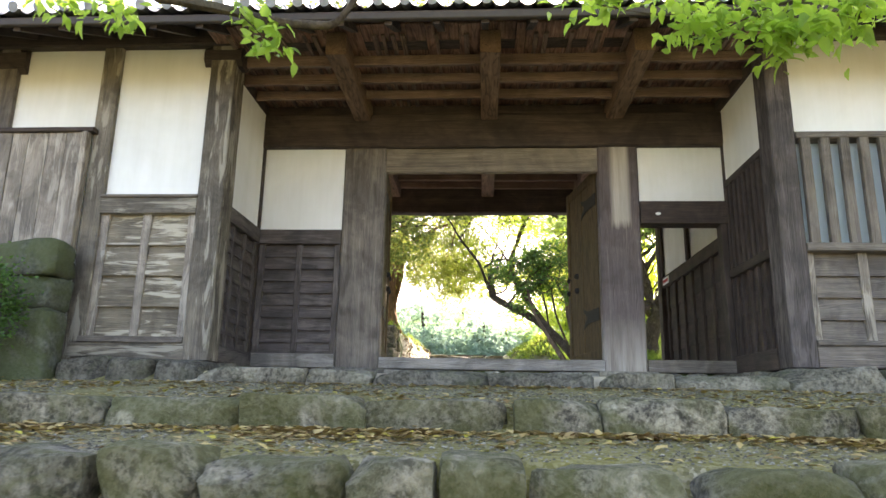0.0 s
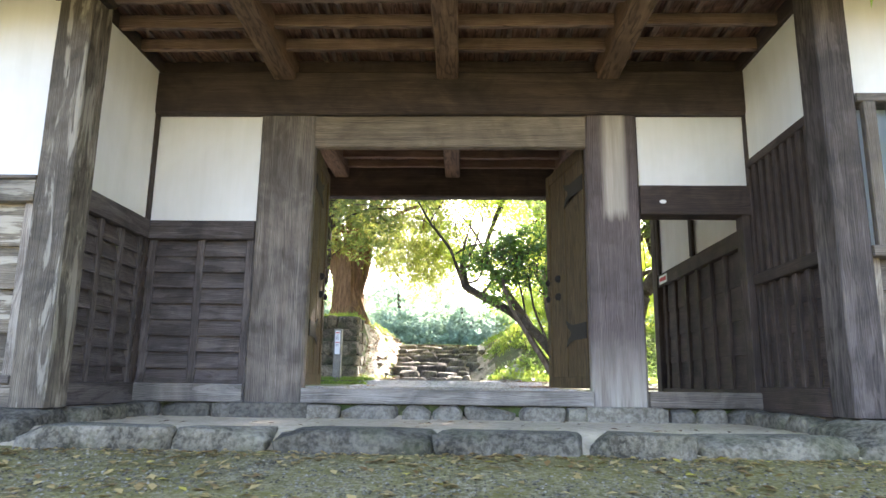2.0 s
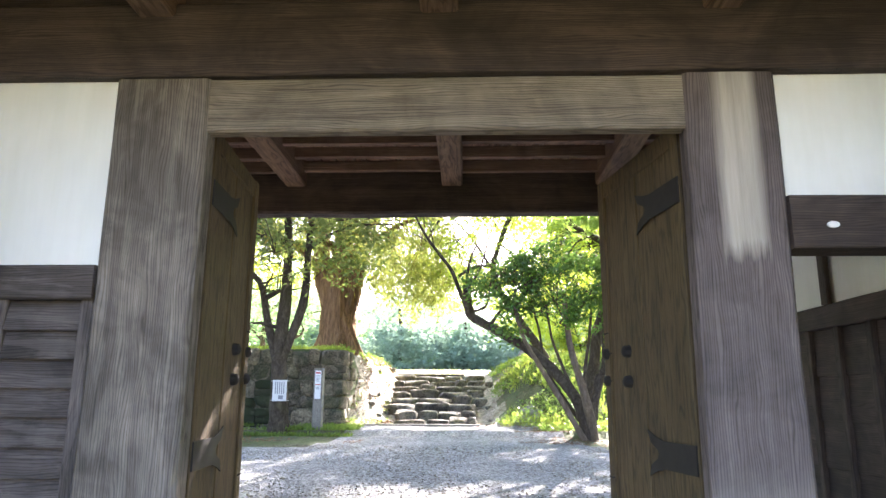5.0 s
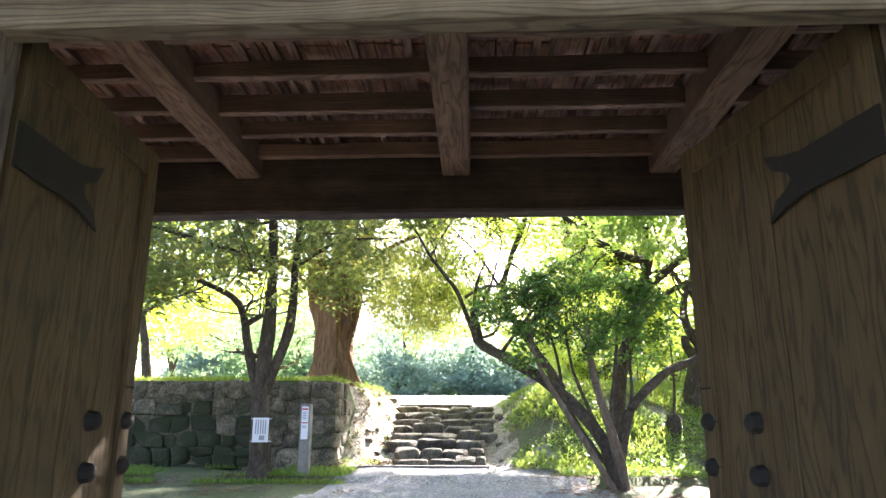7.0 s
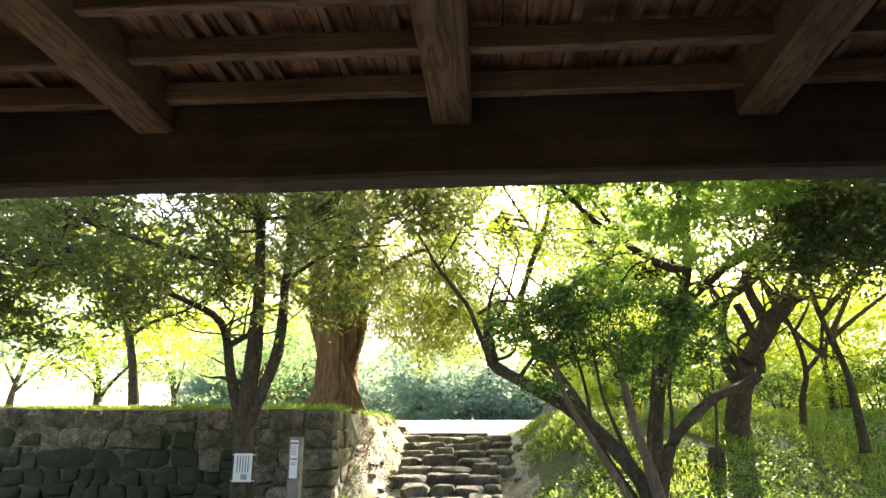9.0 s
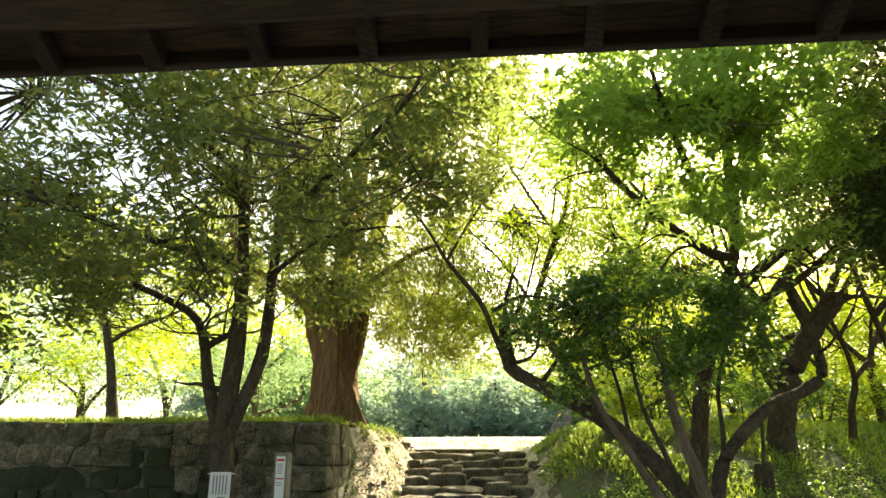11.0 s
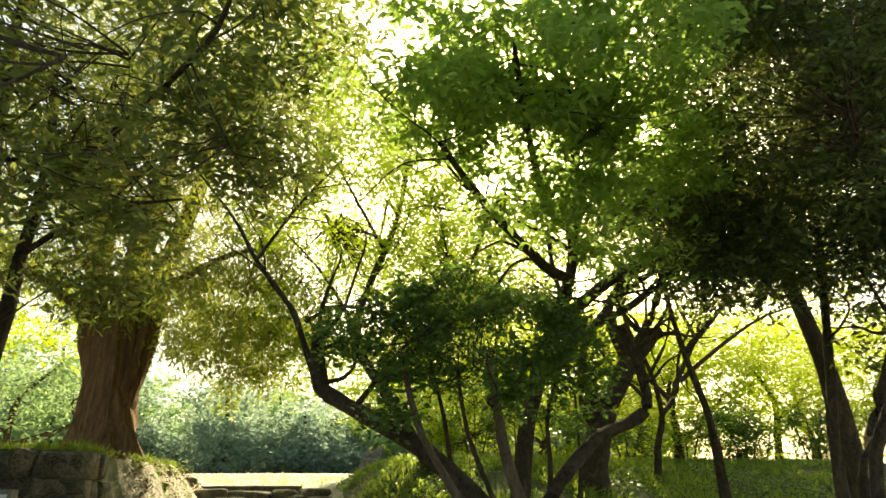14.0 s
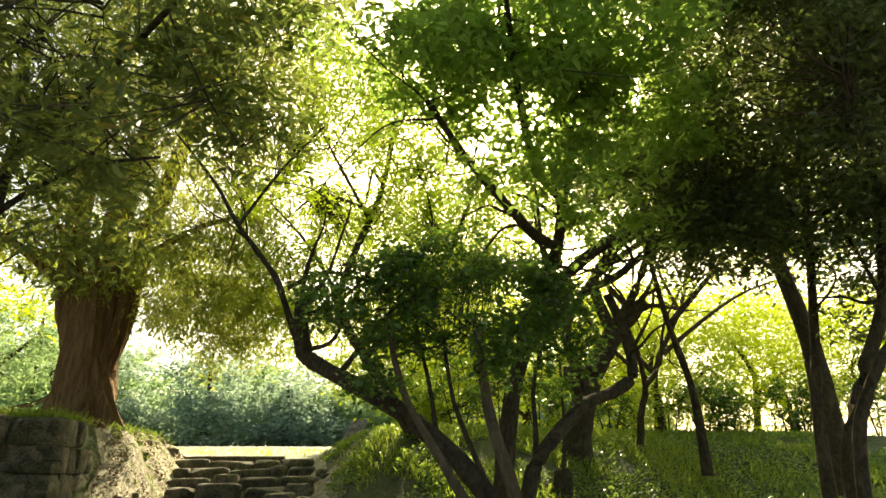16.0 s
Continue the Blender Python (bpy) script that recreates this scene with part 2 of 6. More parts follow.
# Moss, and shade painted in: stone colours darkened for the wall's lower left.
MOSS_SHADE_STONE = rock("moss_and_shade_stone", (0.019, 0.02, 0.009), (0.04, 0.042, 0.02), (0.085, 0.08, 0.048), (0.018, 0.027, 0.006), mossy=0.88)
STAIR_STONE = rock("stair_stone", (0.04, 0.034, 0.025), (0.11, 0.096, 0.074), (0.27, 0.245, 0.2), mossy=0.35)
GRAVEL = soil("mossy_gravel", (0.075, 0.062, 0.041), (0.215, 0.18, 0.115), (0.45, 0.39, 0.28), 45, (0.19, 0.16, 0.025), 1.15)
DIRT = soil("packed_dirt", (0.53, 0.43, 0.295), (0.62, 0.51, 0.36), (0.68, 0.57, 0.41), 25, relief=0.15)
PATH = soil("grey_gravel_path", (0.12, 0.12, 0.118), (0.25, 0.25, 0.25), (0.44, 0.44, 0.44), 40)
BANK = soil("bank_earth", (0.045, 0.035, 0.02), (0.09, 0.075, 0.04), (0.16, 0.14, 0.075), 22, (0.06, 0.10, 0.02), 0.9)
SAND = soil("pale_ground", (0.26, 0.235, 0.19), (0.37, 0.34, 0.28), (0.46, 0.43, 0.36), 30, (0.17, 0.2, 0.06), 0.25, relief=0.3)
SLOPE = soil("dry_slope", (0.2, 0.165, 0.12), (0.4, 0.35, 0.275), (0.58, 0.53, 0.43), 24, (0.12, 0.13, 0.05), 0.4)
TILE = plain("roof_tile", (0.22, 0.225, 0.23), 0.5, 0.0, 0.4, 6)
IRON = plain("black_iron", (0.012, 0.010, 0.009), 0.75, 0.0, 0.4)
WHITE = plain("white_board", (0.8, 0.8, 0.79), 0.6, 0, 0.03)
PAPER = plain("paper", (0.75, 0.74, 0.72), 0.8, 0, 0.04)
RED = plain("red_print", (0.55, 0.05, 0.05), 0.6)
INK = plain("grey_print", (0.25, 0.25, 0.27), 0.7)
POSTWOOD = wood("post_wood", "z", (0.16, 0.145, 0.12), (0.27, 0.25, 0.21), (0.38, 0.36, 0.31), relief=0.2)
# Near-black brown that puts shade into the backings and the eave fascia.
SHADE_DARK = plain("shade_dark", (0.06, 0.05, 0.045), 0.9)
GLASS, _nt, _b = mat_base("window_glass", 0.18)
_b.inputs["Base Color"].default_value = (0.50, 0.58, 0.62, 1)
_b.inputs["Specular IOR Level"].default_value = 0.7
BARK = bark("dark_bark", (0.018, 0.014, 0.010), (0.062, 0.049, 0.036), (0.15, 0.122, 0.09), 0.5)
CEDAR_BARK = bark("cedar_bark", (0.03, 0.016, 0.01), (0.17, 0.092, 0.05), (0.36, 0.22, 0.125), 0.10, 1.0, 0.15)
PALE_BARK = bark("pale_bark", (0.05, 0.037, 0.025), (0.13, 0.098, 0.068), (0.24, 0.19, 0.14), 0.4)
L_EVER = leaf_mat("evergreen_leaf", (0.04, 0.068, 0.03), (0.125, 0.17, 0.068), (0.4, 0.48, 0.1), 0.48, 0.24, (0.34, 0.24, 0.06))
L_CEDAR = leaf_mat("cedar_spray", (0.04, 0.065, 0.022), (0.14, 0.175, 0.05), (0.62, 0.7, 0.12), 0.58, 0.5, (0.26, 0.19, 0.07))
L_BUSH = leaf_mat("camellia_leaf", (0.024, 0.058, 0.02), (0.075, 0.15, 0.045), (0.28, 0.48, 0.07), 0.4, 0.2)
L_FRESH = leaf_mat("fresh_green_leaf", (0.08, 0.16, 0.03), (0.19, 0.3, 0.07), (0.5, 0.7, 0.15), 0.58, 0.36)
L_LIGHT = leaf_mat("light_green_leaf", (0.1, 0.17, 0.025), (0.2, 0.28, 0.05), (0.68, 0.85, 0.08), 0.65, 0.5)
L_CHERRY = leaf_mat("cherry_leaf", (0.1, 0.2, 0.03), (0.2, 0.32, 0.05), (0.58, 0.8, 0.1), 0.6, 0.4)
L_DARK = leaf_mat("shade_leaf", (0.03, 0.05, 0.02), (0.09, 0.125, 0.045), (0.28, 0.34, 0.07), 0.36, 0.3)
L_MAPLE = leaf_mat("maple_leaf", (0.09, 0.15, 0.015), (0.2, 0.28, 0.03), (0.72, 0.85, 0.06), 0.68, 0.5)
# No haze in the air: distance is mixed into these paler, bluer leaf colours.
L_FAR_HAZE = leaf_mat("far_haze_leaf", (0.12, 0.2, 0.09), (0.23, 0.35, 0.16), (0.5, 0.7, 0.3), 0.5, 0.8)
L_FARB_HAZE = leaf_mat("far_blue_haze_leaf", (0.13, 0.2, 0.15), (0.24, 0.33, 0.25), (0.48, 0.64, 0.46), 0.5, 0.8)
L_GRASS = leaf_mat("grass_blade", (0.08, 0.13, 0.025), (0.21, 0.29, 0.06), (0.58, 0.7, 0.1), 0.52, 0.55)
L_COVER = leaf_mat("ground_cover_leaf", (0.055, 0.1, 0.022), (0.15, 0.24, 0.055), (0.42, 0.6, 0.1), 0.42, 0.32)
L_WEED = leaf_mat("weed_leaf", (0.05, 0.1, 0.02), (0.14, 0.22, 0.045), (0.36, 0.5, 0.07), 0.4, 0.55)
L_DEAD = leaf_mat("fallen_leaf", (0.22, 0.12, 0.04), (0.55, 0.4, 0.16), (0.5, 0.36, 0.1), 0.12, 0.7, (0.6, 0.5, 0.07))
L_BROWN = leaf_mat("brown_litter", (0.07, 0.035, 0.02), (0.22, 0.12, 0.06), (0.3, 0.17, 0.08), 0.1, 0.8)


# ---- mesh helpers ----
class Geo:
    def __init__(self):
        self.v, self.f, self.n = [], [], 0

    def add(self, verts, faces):
        self.v.extend(verts)
        self.f.extend([tuple(i + self.n for i in f) for f in faces])
        self.n += len(verts)
        return self

    def mesh(self, name, material, smooth=False):
        me = bpy.data.meshes.new(name)
        me.from_pydata(self.v, [], self.f)
        me.materials.append(material)
        if smooth:
            me.shade_smooth()
            me.set_sharp_from_angle(angle=radians(48))
        return me


def block(x0, x1, y0, y1, z0, z1, c=0.008, wob=0.003, step=0.35):
    """A squared timber with worn, chamfered edges and a slight waver along its length."""
    lo, hi = (x0, y0, z0), (x1, y1, z1)
    d = [hi[i] - lo[i] for i in range(3)]
    a = d.index(max(d))
    p, q = [(1, 2), (2, 0), (0, 1)][a]
    c = min(c, d[p] * 0.3, d[q] * 0.3)
    n = max(1, min(12, int(d[a] / step)))
    ring = [(0, c), (c, 0), (d[p] - c, 0), (d[p], c), (d[p], d[q] - c), (d[p] - c, d[q]), (c, d[q]), (0, d[q] - c)]
    verts, faces = [], []
    for k in range(n + 1):
        s = lo[a] + d[a] * k / n
        for u, w in ring:
            co = [0, 0, 0]
            co[a], co[p], co[q] = s, lo[p] + u, lo[q] + w
            if wob and 0 < k < n:
                h = noise.noise(Vector(co) * 1.7) * wob
                co[p] += h
                co[q] += noise.noise(Vector(co) * 2.3 + Vector((9, 4, 2))) * wob
            verts.append(tuple(co))
    for k in range(n):
        for j in range(8):
            faces.append((k * 8 + j, k * 8 + (j + 1) % 8, k * 8 + 8 + (j + 1) % 8, k * 8 + 8 + j))
    faces.append(tuple(range(7, -1, -1)))
    faces.append(tuple(range(n * 8, n * 8 + 8)))
    return verts, faces


def group_at(name, base, label="", category="", kind="", group=""):
    e = new(name)
    e.location = base
    return tagged(e, label, category, group, kind)


def part(name, geo, material, parent, label="", smooth=False):
    """One mesh object, built in world coordinates, under a thing or a part."""
    ob = new(name, geo.mesh(name, material, smooth))
    if parent is not None:
        ob.parent = parent
        if parent.data is None:
            ob.matrix_parent_inverse = Matrix.Translation(-parent.location)
    return tagged(ob, label) if label else ob


def timber(name, box, material, parent, label="", c=0.008, wob=0.003):
    x0, x1, y0, y1, z0, z1 = box
    d = (x1 - x0, y1 - y0, z1 - z0)
    m = material["xyz"[d.index(max(d))]] if isinstance(material, dict) else material
    return part(name, Geo().add(*block(*box, c, wob)), m, parent, label)


def cube_template(k):
    idx, verts, faces = {}, [], []

    def vid(p):
        if p not in idx:
            idx[p] = len(verts)
            verts.append(p)
        return idx[p]
    for a in range(3):
        for s in (0, k):
            for i in range(k):
                for j in range(k):
                    q = []
                    for di, dj in ((0, 0), (1, 0), (1, 1), (0, 1)):
                        co = [0, 0, 0]
                        co[a], co[(a + 1) % 3], co[(a + 2) % 3] = s, i + di, j + dj
                        q.append(vid(tuple(co)))
                    faces.append(tuple(q if s else q[::-1]))
    return np.array(verts, float) / k * 2 - 1, faces


T4, F4 = cube_template(5)
T4 = np.sign(T4) * np.abs(T4) ** 0.5
T3, F3 = cube_template(3)
T3 = np.sign(T3) * np.abs(T3) ** 0.4


def stone(x0, x1, y0, y1, z0, z1, rough=0.06, power=5.0, fine=True, seed=0):
    """A rounded, uneven stone that fills the box."""
    t, f = (T4, F4) if fine else (T3, F3)
    n = (np.abs(t) ** power).sum(1) ** (1 / power)
    p = t / n[:, None]
    half = np.array([x1 - x0, y1 - y0, z1 - z0]) / 2
    mid = np.array([x0 + x1, y0 + y1, z0 + z1]) / 2
    sr = np.random.default_rng(int(seed * 1000) + 1)
    for _k in range(9):
        nn = sr.normal(0, 1, 3)
        nn /= np.linalg.norm(nn)
        over = np.maximum(0, p @ nn - sr.uniform(1.02, 1.3))
        p = p - over[:, None] * nn
    out = []
    for v in p:
        w = Vector(v * half * 3.0 + seed * 7.3)
        k = 1 + rough * 2.2 * noise.noise(w * 0.9)
        o = v * half * k + np.array(noise.noise_vector(w * 2.5)) * rough * 0.8 * half.min()
        out.append(tuple(o + mid))
    return out, f


def tube(points, radii, sides=8, knobs=0.0, flute=0.0):
    """A round limb through the points, tapered by the radii."""
    pts = [Vector(p) for p in points]
    # smooth the way with a Catmull-Rom pass
    way, rad = [], []
    for i in range(len(pts) - 1):
        a, b, c, d = pts[max(i - 1, 0)], pts[i], pts[i + 1], pts[min(i + 2, len(pts) - 1)]
        n = 4
        for k in range(n):
            t = k / n
            way.append(0.5 * ((2 * b) + (c - a) * t + (2 * a - 5 * b + 4 * c - d) * t * t + (3 * b - a - 3 * c + d) * t ** 3))
            rad.append(radii[i] + (radii[i + 1] - radii[i]) * t)
    way.append(pts[-1])
    rad.append(radii[-1])
    verts, faces = [], []
    for i, p in enumerate(way):
        d = (way[min(i + 1, len(way) - 1)] - way[max(i - 1, 0)]).normalized()
        u = d.cross(Vector((0.31, 0.17, 0.93)) if abs(d.z) < 0.9 else Vector((1, 0, 0))).normalized()
        w = d.cross(u)
        for j in range(sides):
            a = 2 * math.pi * j / sides
            k = 1 + knobs * noise.noise(p * 3 + Vector((math.cos(a), math.sin(a), 0)) * 1.6)
            if flute:
                k += flute * (abs(math.sin(3.5 * a + 1.8 * noise.noise(p * 0.45))) - 0.6) + 0.4 * flute * math.sin(11 * a + 3 * noise.noise(p * 0.9))
            verts.append(tuple(p + (u * math.cos(a) + w * math.sin(a)) * rad[i] * k))
    m = len(way)
    for i in range(m - 1):
        for j in range(sides):
            faces.append((i * sides + j, i * sides + (j + 1) % sides, i * sides + sides + (j + 1) % sides, i * sides + sides + j))
    faces.append(tuple(range(sides - 1, -1, -1)))
    faces.append(tuple(range((m - 1) * sides, m * sides)))
    return verts, faces, way


def leaves_object(name, pos, size, material, parent, rng, flat=0.5, aspect=0.45, droop=0.2, shape=4, label=""):
    """Many small folded leaves at the positions, as one mesh."""
    n = len(pos)
    az = rng.uniform(0, 2 * np.pi, n)
    el = rng.normal(-droop, 0.45 if flat < 0.85 else 0.14, n)
    tip = np.stack([np.cos(az) * np.cos(el), np.sin(az) * np.cos(el), np.sin(el)], 1)
    up = rng.normal(0, 1, (n, 3)) * (1 - flat) + np.array([0, 0, 1.0]) * (flat + 0.05)
    side = np.cross(tip, up)
    side /= np.linalg.norm(side, axis=1)[:, None] + 1e-9
    nrm = np.cross(side, tip)
    ln = size * rng.uniform(0.6, 1.25, n)[:, None]
    wd = ln * aspect
    b = pos
    if shape == 4:
        vs = [b, b + tip * ln * 0.5 + side * wd * 0.5 + nrm * wd * 0.15, b + tip * ln, b + tip * ln * 0.5 - side * wd * 0.5 + nrm * wd * 0.15]
        quads = np.array([[0, 1, 2, 3]])
    else:
        vs = [b, b + tip * ln * 0.3 + side * wd * 0.46 + nrm * wd * 0.16, b + tip * ln * 0.65 + side * wd * 0.36 + nrm * wd * 0.1, b + tip * ln * 1.05 - nrm * ln * 0.12,
              b + tip * ln * 0.65 - side * wd * 0.36 + nrm * wd * 0.1, b + tip * ln * 0.3 - side * wd * 0.46 + nrm * wd * 0.16, b + tip * ln * 0.5]
        quads = np.array([[0, 1, 2, 6], [6, 2, 3, 3], [0, 6, 4, 5], [6, 3, 4, 4]])
    k = len(vs)
    verts = np.stack(vs, 1).reshape(-1, 3)
    me = bpy.data.meshes.new(name)
    if shape == 4:
        loops = (np.arange(n)[:, None, None] * k + quads[None]).reshape(-1)
        starts, totals = np.arange(n) * 4, np.full(n, 4)
    else:
        pat, tot = np.array([0, 1, 2, 6, 6, 2, 3, 0, 6, 4, 5, 6, 3, 4]), np.array([4, 3, 4, 3])
        loops = (np.arange(n)[:, None] * k + pat[None]).reshape(-1)
        totals = np.tile(tot, n)
        starts = np.concatenate([[0], np.cumsum(totals)[:-1]])
    me.vertices.add(len(verts))
    me.vertices.foreach_set("co", verts.astype(np.float32).ravel())
    me.loops.add(len(loops))
    me.loops.foreach_set("vertex_index", loops.astype(np.int32))
    me.polygons.add(len(starts))
    me.polygons.foreach_set("loop_start", starts.astype(np.int32))
    me.update(calc_edges=True)
    me.materials.append(material)
    ob = new(name, me)
    if parent is not None:
        ob.parent = parent
        if parent.data is None:
            ob.matrix_parent_inverse = Matrix.Translation(-parent.location)
    return tagged(ob, label) if label else ob


def in_ellipsoids(rng, balls, hollow=0.35, gap=-0.02):
    """Cluster centres in ellipsoids (centre, radii, count), thinned by a slow noise to leave gaps."""
    out = []
    for c, r, n in balls:
        got = 0
        while got < n:
            p = rng.uniform(-1, 1, 3)
            d = np.linalg.norm(p)
            if d > 1 or d < hollow * rng.uniform(0, 1):
                continue
            w = np.array(c) + p * np.array(r)
            if noise.noise(Vector(w) * 1.5) + 0.5 * noise.noise(Vector(w) * 0.6) < gap + rng.uniform(-0.08, 0.08):
                continue
            out.append(w)
            got += 1
    return np.array(out)


def tree(name, base, limbs, balls, leaf, label, category="tree", bark_mat=None, size=0.09, per=28, spread=0.35, twigs=0.35,
         flat=0.5, aspect=0.45, shape=4, seed=1, droop=0.2, sides=8, group="", squash=0.5, knobs=0.3, branches=0, flute=0.0, gap=-0.02):
    """A tree: a tapered trunk and limbs (lists of points and end radii), twigs out to the clusters, and a crown of leaves."""
    rng = np.random.default_rng(seed)
    t = group_at(name, base, label, category, "", group)
    wood_geo, limb_pts = [], []
    for i, (pts, r0, r1, *own_bark) in enumerate(limbs):
        n = len(pts)
        rad = [r0 + (r1 - r0) * k / (n - 1) for k in range(n)]
        if i == 0:
            rad[0] *= 1.3
        v, f, way = tube(pts, rad, sides if i else sides + 4, knobs, flute)
        limb_pts += way[2:]
        part("trunk" if i == 0 else "limb", Geo().add(v, f), own_bark[0] if own_bark else bark_mat or BARK, t, smooth=True)
    for pts, r0, r1, *_own in (limbs if branches else ()):
        for _k in range(branches):
            if max(r0, r1) < 0.03:
                continue
            f0 = rng.uniform(0.35, 1.0)
            i = min(int(f0 * (len(pts) - 1)), len(pts) - 2)
            fr = f0 * (len(pts) - 1) - i
            s = Vector(pts[i]).lerp(Vector(pts[i + 1]), fr)
            if s.z < base[2] + 2.2:
                continue
            d = Vector((rng.normal(), rng.normal(), rng.uniform(-0.1, 1.0))).normalized()
            way, ln = [s], rng.uniform(0.25, 0.6)
            for _j in range(4):
                d = (d + Vector(rng.normal(0, 0.38, 3)) + Vector((0, 0, 0.08))).normalized()
                way.append(way[-1] + d * ln)
            ra = max(0.012, (r0 + (r1 - r0) * f0) * 0.4)
            v, f, w2 = tube(way, [ra, ra * 0.75, ra * 0.55, ra * 0.35, 0.004], 6, 0.3)
            part("branch", Geo().add(v, f), bark_mat or BARK, t, smooth=True)
            limb_pts += w2[4:]
    cl = in_ellipsoids(rng, balls, 0.35, gap)
    lp = np.array([tuple(p) for p in limb_pts])
    tw = Geo()
    for c in cl[: int(len(cl) * twigs)]:
        d = np.linalg.norm(lp - c, axis=1) + rng.uniform(0, 0.8, len(lp))
        s = lp[d.argmin()]
        m = (s + c) / 2 + rng.normal(0, 0.12, 3) + np.array([0, 0, -0.05])
        ln = np.linalg.norm(c - s)
        v, f, _w = tube([s, m, c], [0.006 + 0.006 * ln, 0.005 + 0.003 * ln, 0.003], 4)
        tw.add(v, f)
    if tw.n:
        tagged(part("twig", tw, bark_mat or BARK, t, smooth=True), "", "", "", "stuff")
    k = rng.poisson(per, len(cl)) + 3
    pos = np.repeat(cl, k, 0)
    three = rng.normal(0, 1, (len(cl), 3, 3)) * np.array([1, 1, squash])
    three /= np.linalg.norm(three, axis=2)[:, :, None]
    own = three[np.repeat(np.arange(len(cl)), k), rng.integers(0, 3, len(pos))]
    off = own * rng.uniform(0, 1.9, (len(pos), 1)) * spread + rng.normal(0, 0.28, (len(pos), 3)) * spread * np.array([1, 1, squash])
    leaves_object("crown", pos + off, size, leaf, t, rng, flat, aspect, droop, shape)
    return t


def smooth01(a, b, x):
    t = np.clip((x - a) / (b - a), 0, 1)
    return t * t * (3 - 2 * t)


# ---- the ground, one sheet ----
FRONT_Y = [-400, -60, -8, -0.8, -0.6, 0.05, 0.25, 0.85, 1.05, 1.5, 1.7, 2.15, 2.35, 2.78, 2.98, 3.4, 3.8, 4.12, 4.32, 4.8, 5.4, 5.9, 6.12, 6.3, 6.8, 7.4, 7.88, 8.02]
FRONT_Z = [-6, -1, 0.0, 0.03, 0.18, 0.22, 0.40, 0.45, 0.62, 0.66, 0.82, 0.86, 1.04, 1.1, 1.28, 1.31, 1.34, 1.36, 1.51, 1.56, 1.62, 1.67, 1.69, 1.80, 1.80, 1.80, 1.805, 1.885]


def ground_z(x, y):
    x, y = np.asarray(x, float), np.asarray(y, float)
    front = np.interp(y, FRONT_Y + [8.2, 11.0], FRONT_Z + [1.89, 1.92])
    flat = np.interp(y, [8.2, 11, 19, 21.6], [1.89, 1.92, 2.1, 2.2])
    path = np.interp(y, [21.9, 28.2], [2.2, 3.62]) - 0.16 * smooth01(21.5, 22.2, y) * smooth01(28.9, 28.3, y) * smooth01(-2.5, -2.0, x) * smooth01(1.0, 0.5, x)
    bank = 2.1 + 2.05 * smooth01(19.0, 25.5, y - 0.25 * np.clip(x - 2, 0, 6))
    r = smooth01(0.55, 2.2, x)
    left = smooth01(-2.05, -2.85, x) * np.where(x < -2.9, (y > 21.2) * 1.0, smooth01(21.3, 25.0, y))
    back = path * (1 - r) + np.maximum(bank, path) * r
    back = back * (1 - left) + 4.02 * left
    z = np.where(y < 8.2, front, np.where(y < 19, flat, np.maximum(back, flat)))
    far = smooth01(28.5, 34, y)
    plateau = 3.62 + np.clip(y - 28.4, 0, 34) * 0.042 + np.clip(y - 70, 0, 300) * 0.05
    z = np.where(y > 28.4, z * (1 - far) + plateau * far, z)
    return z


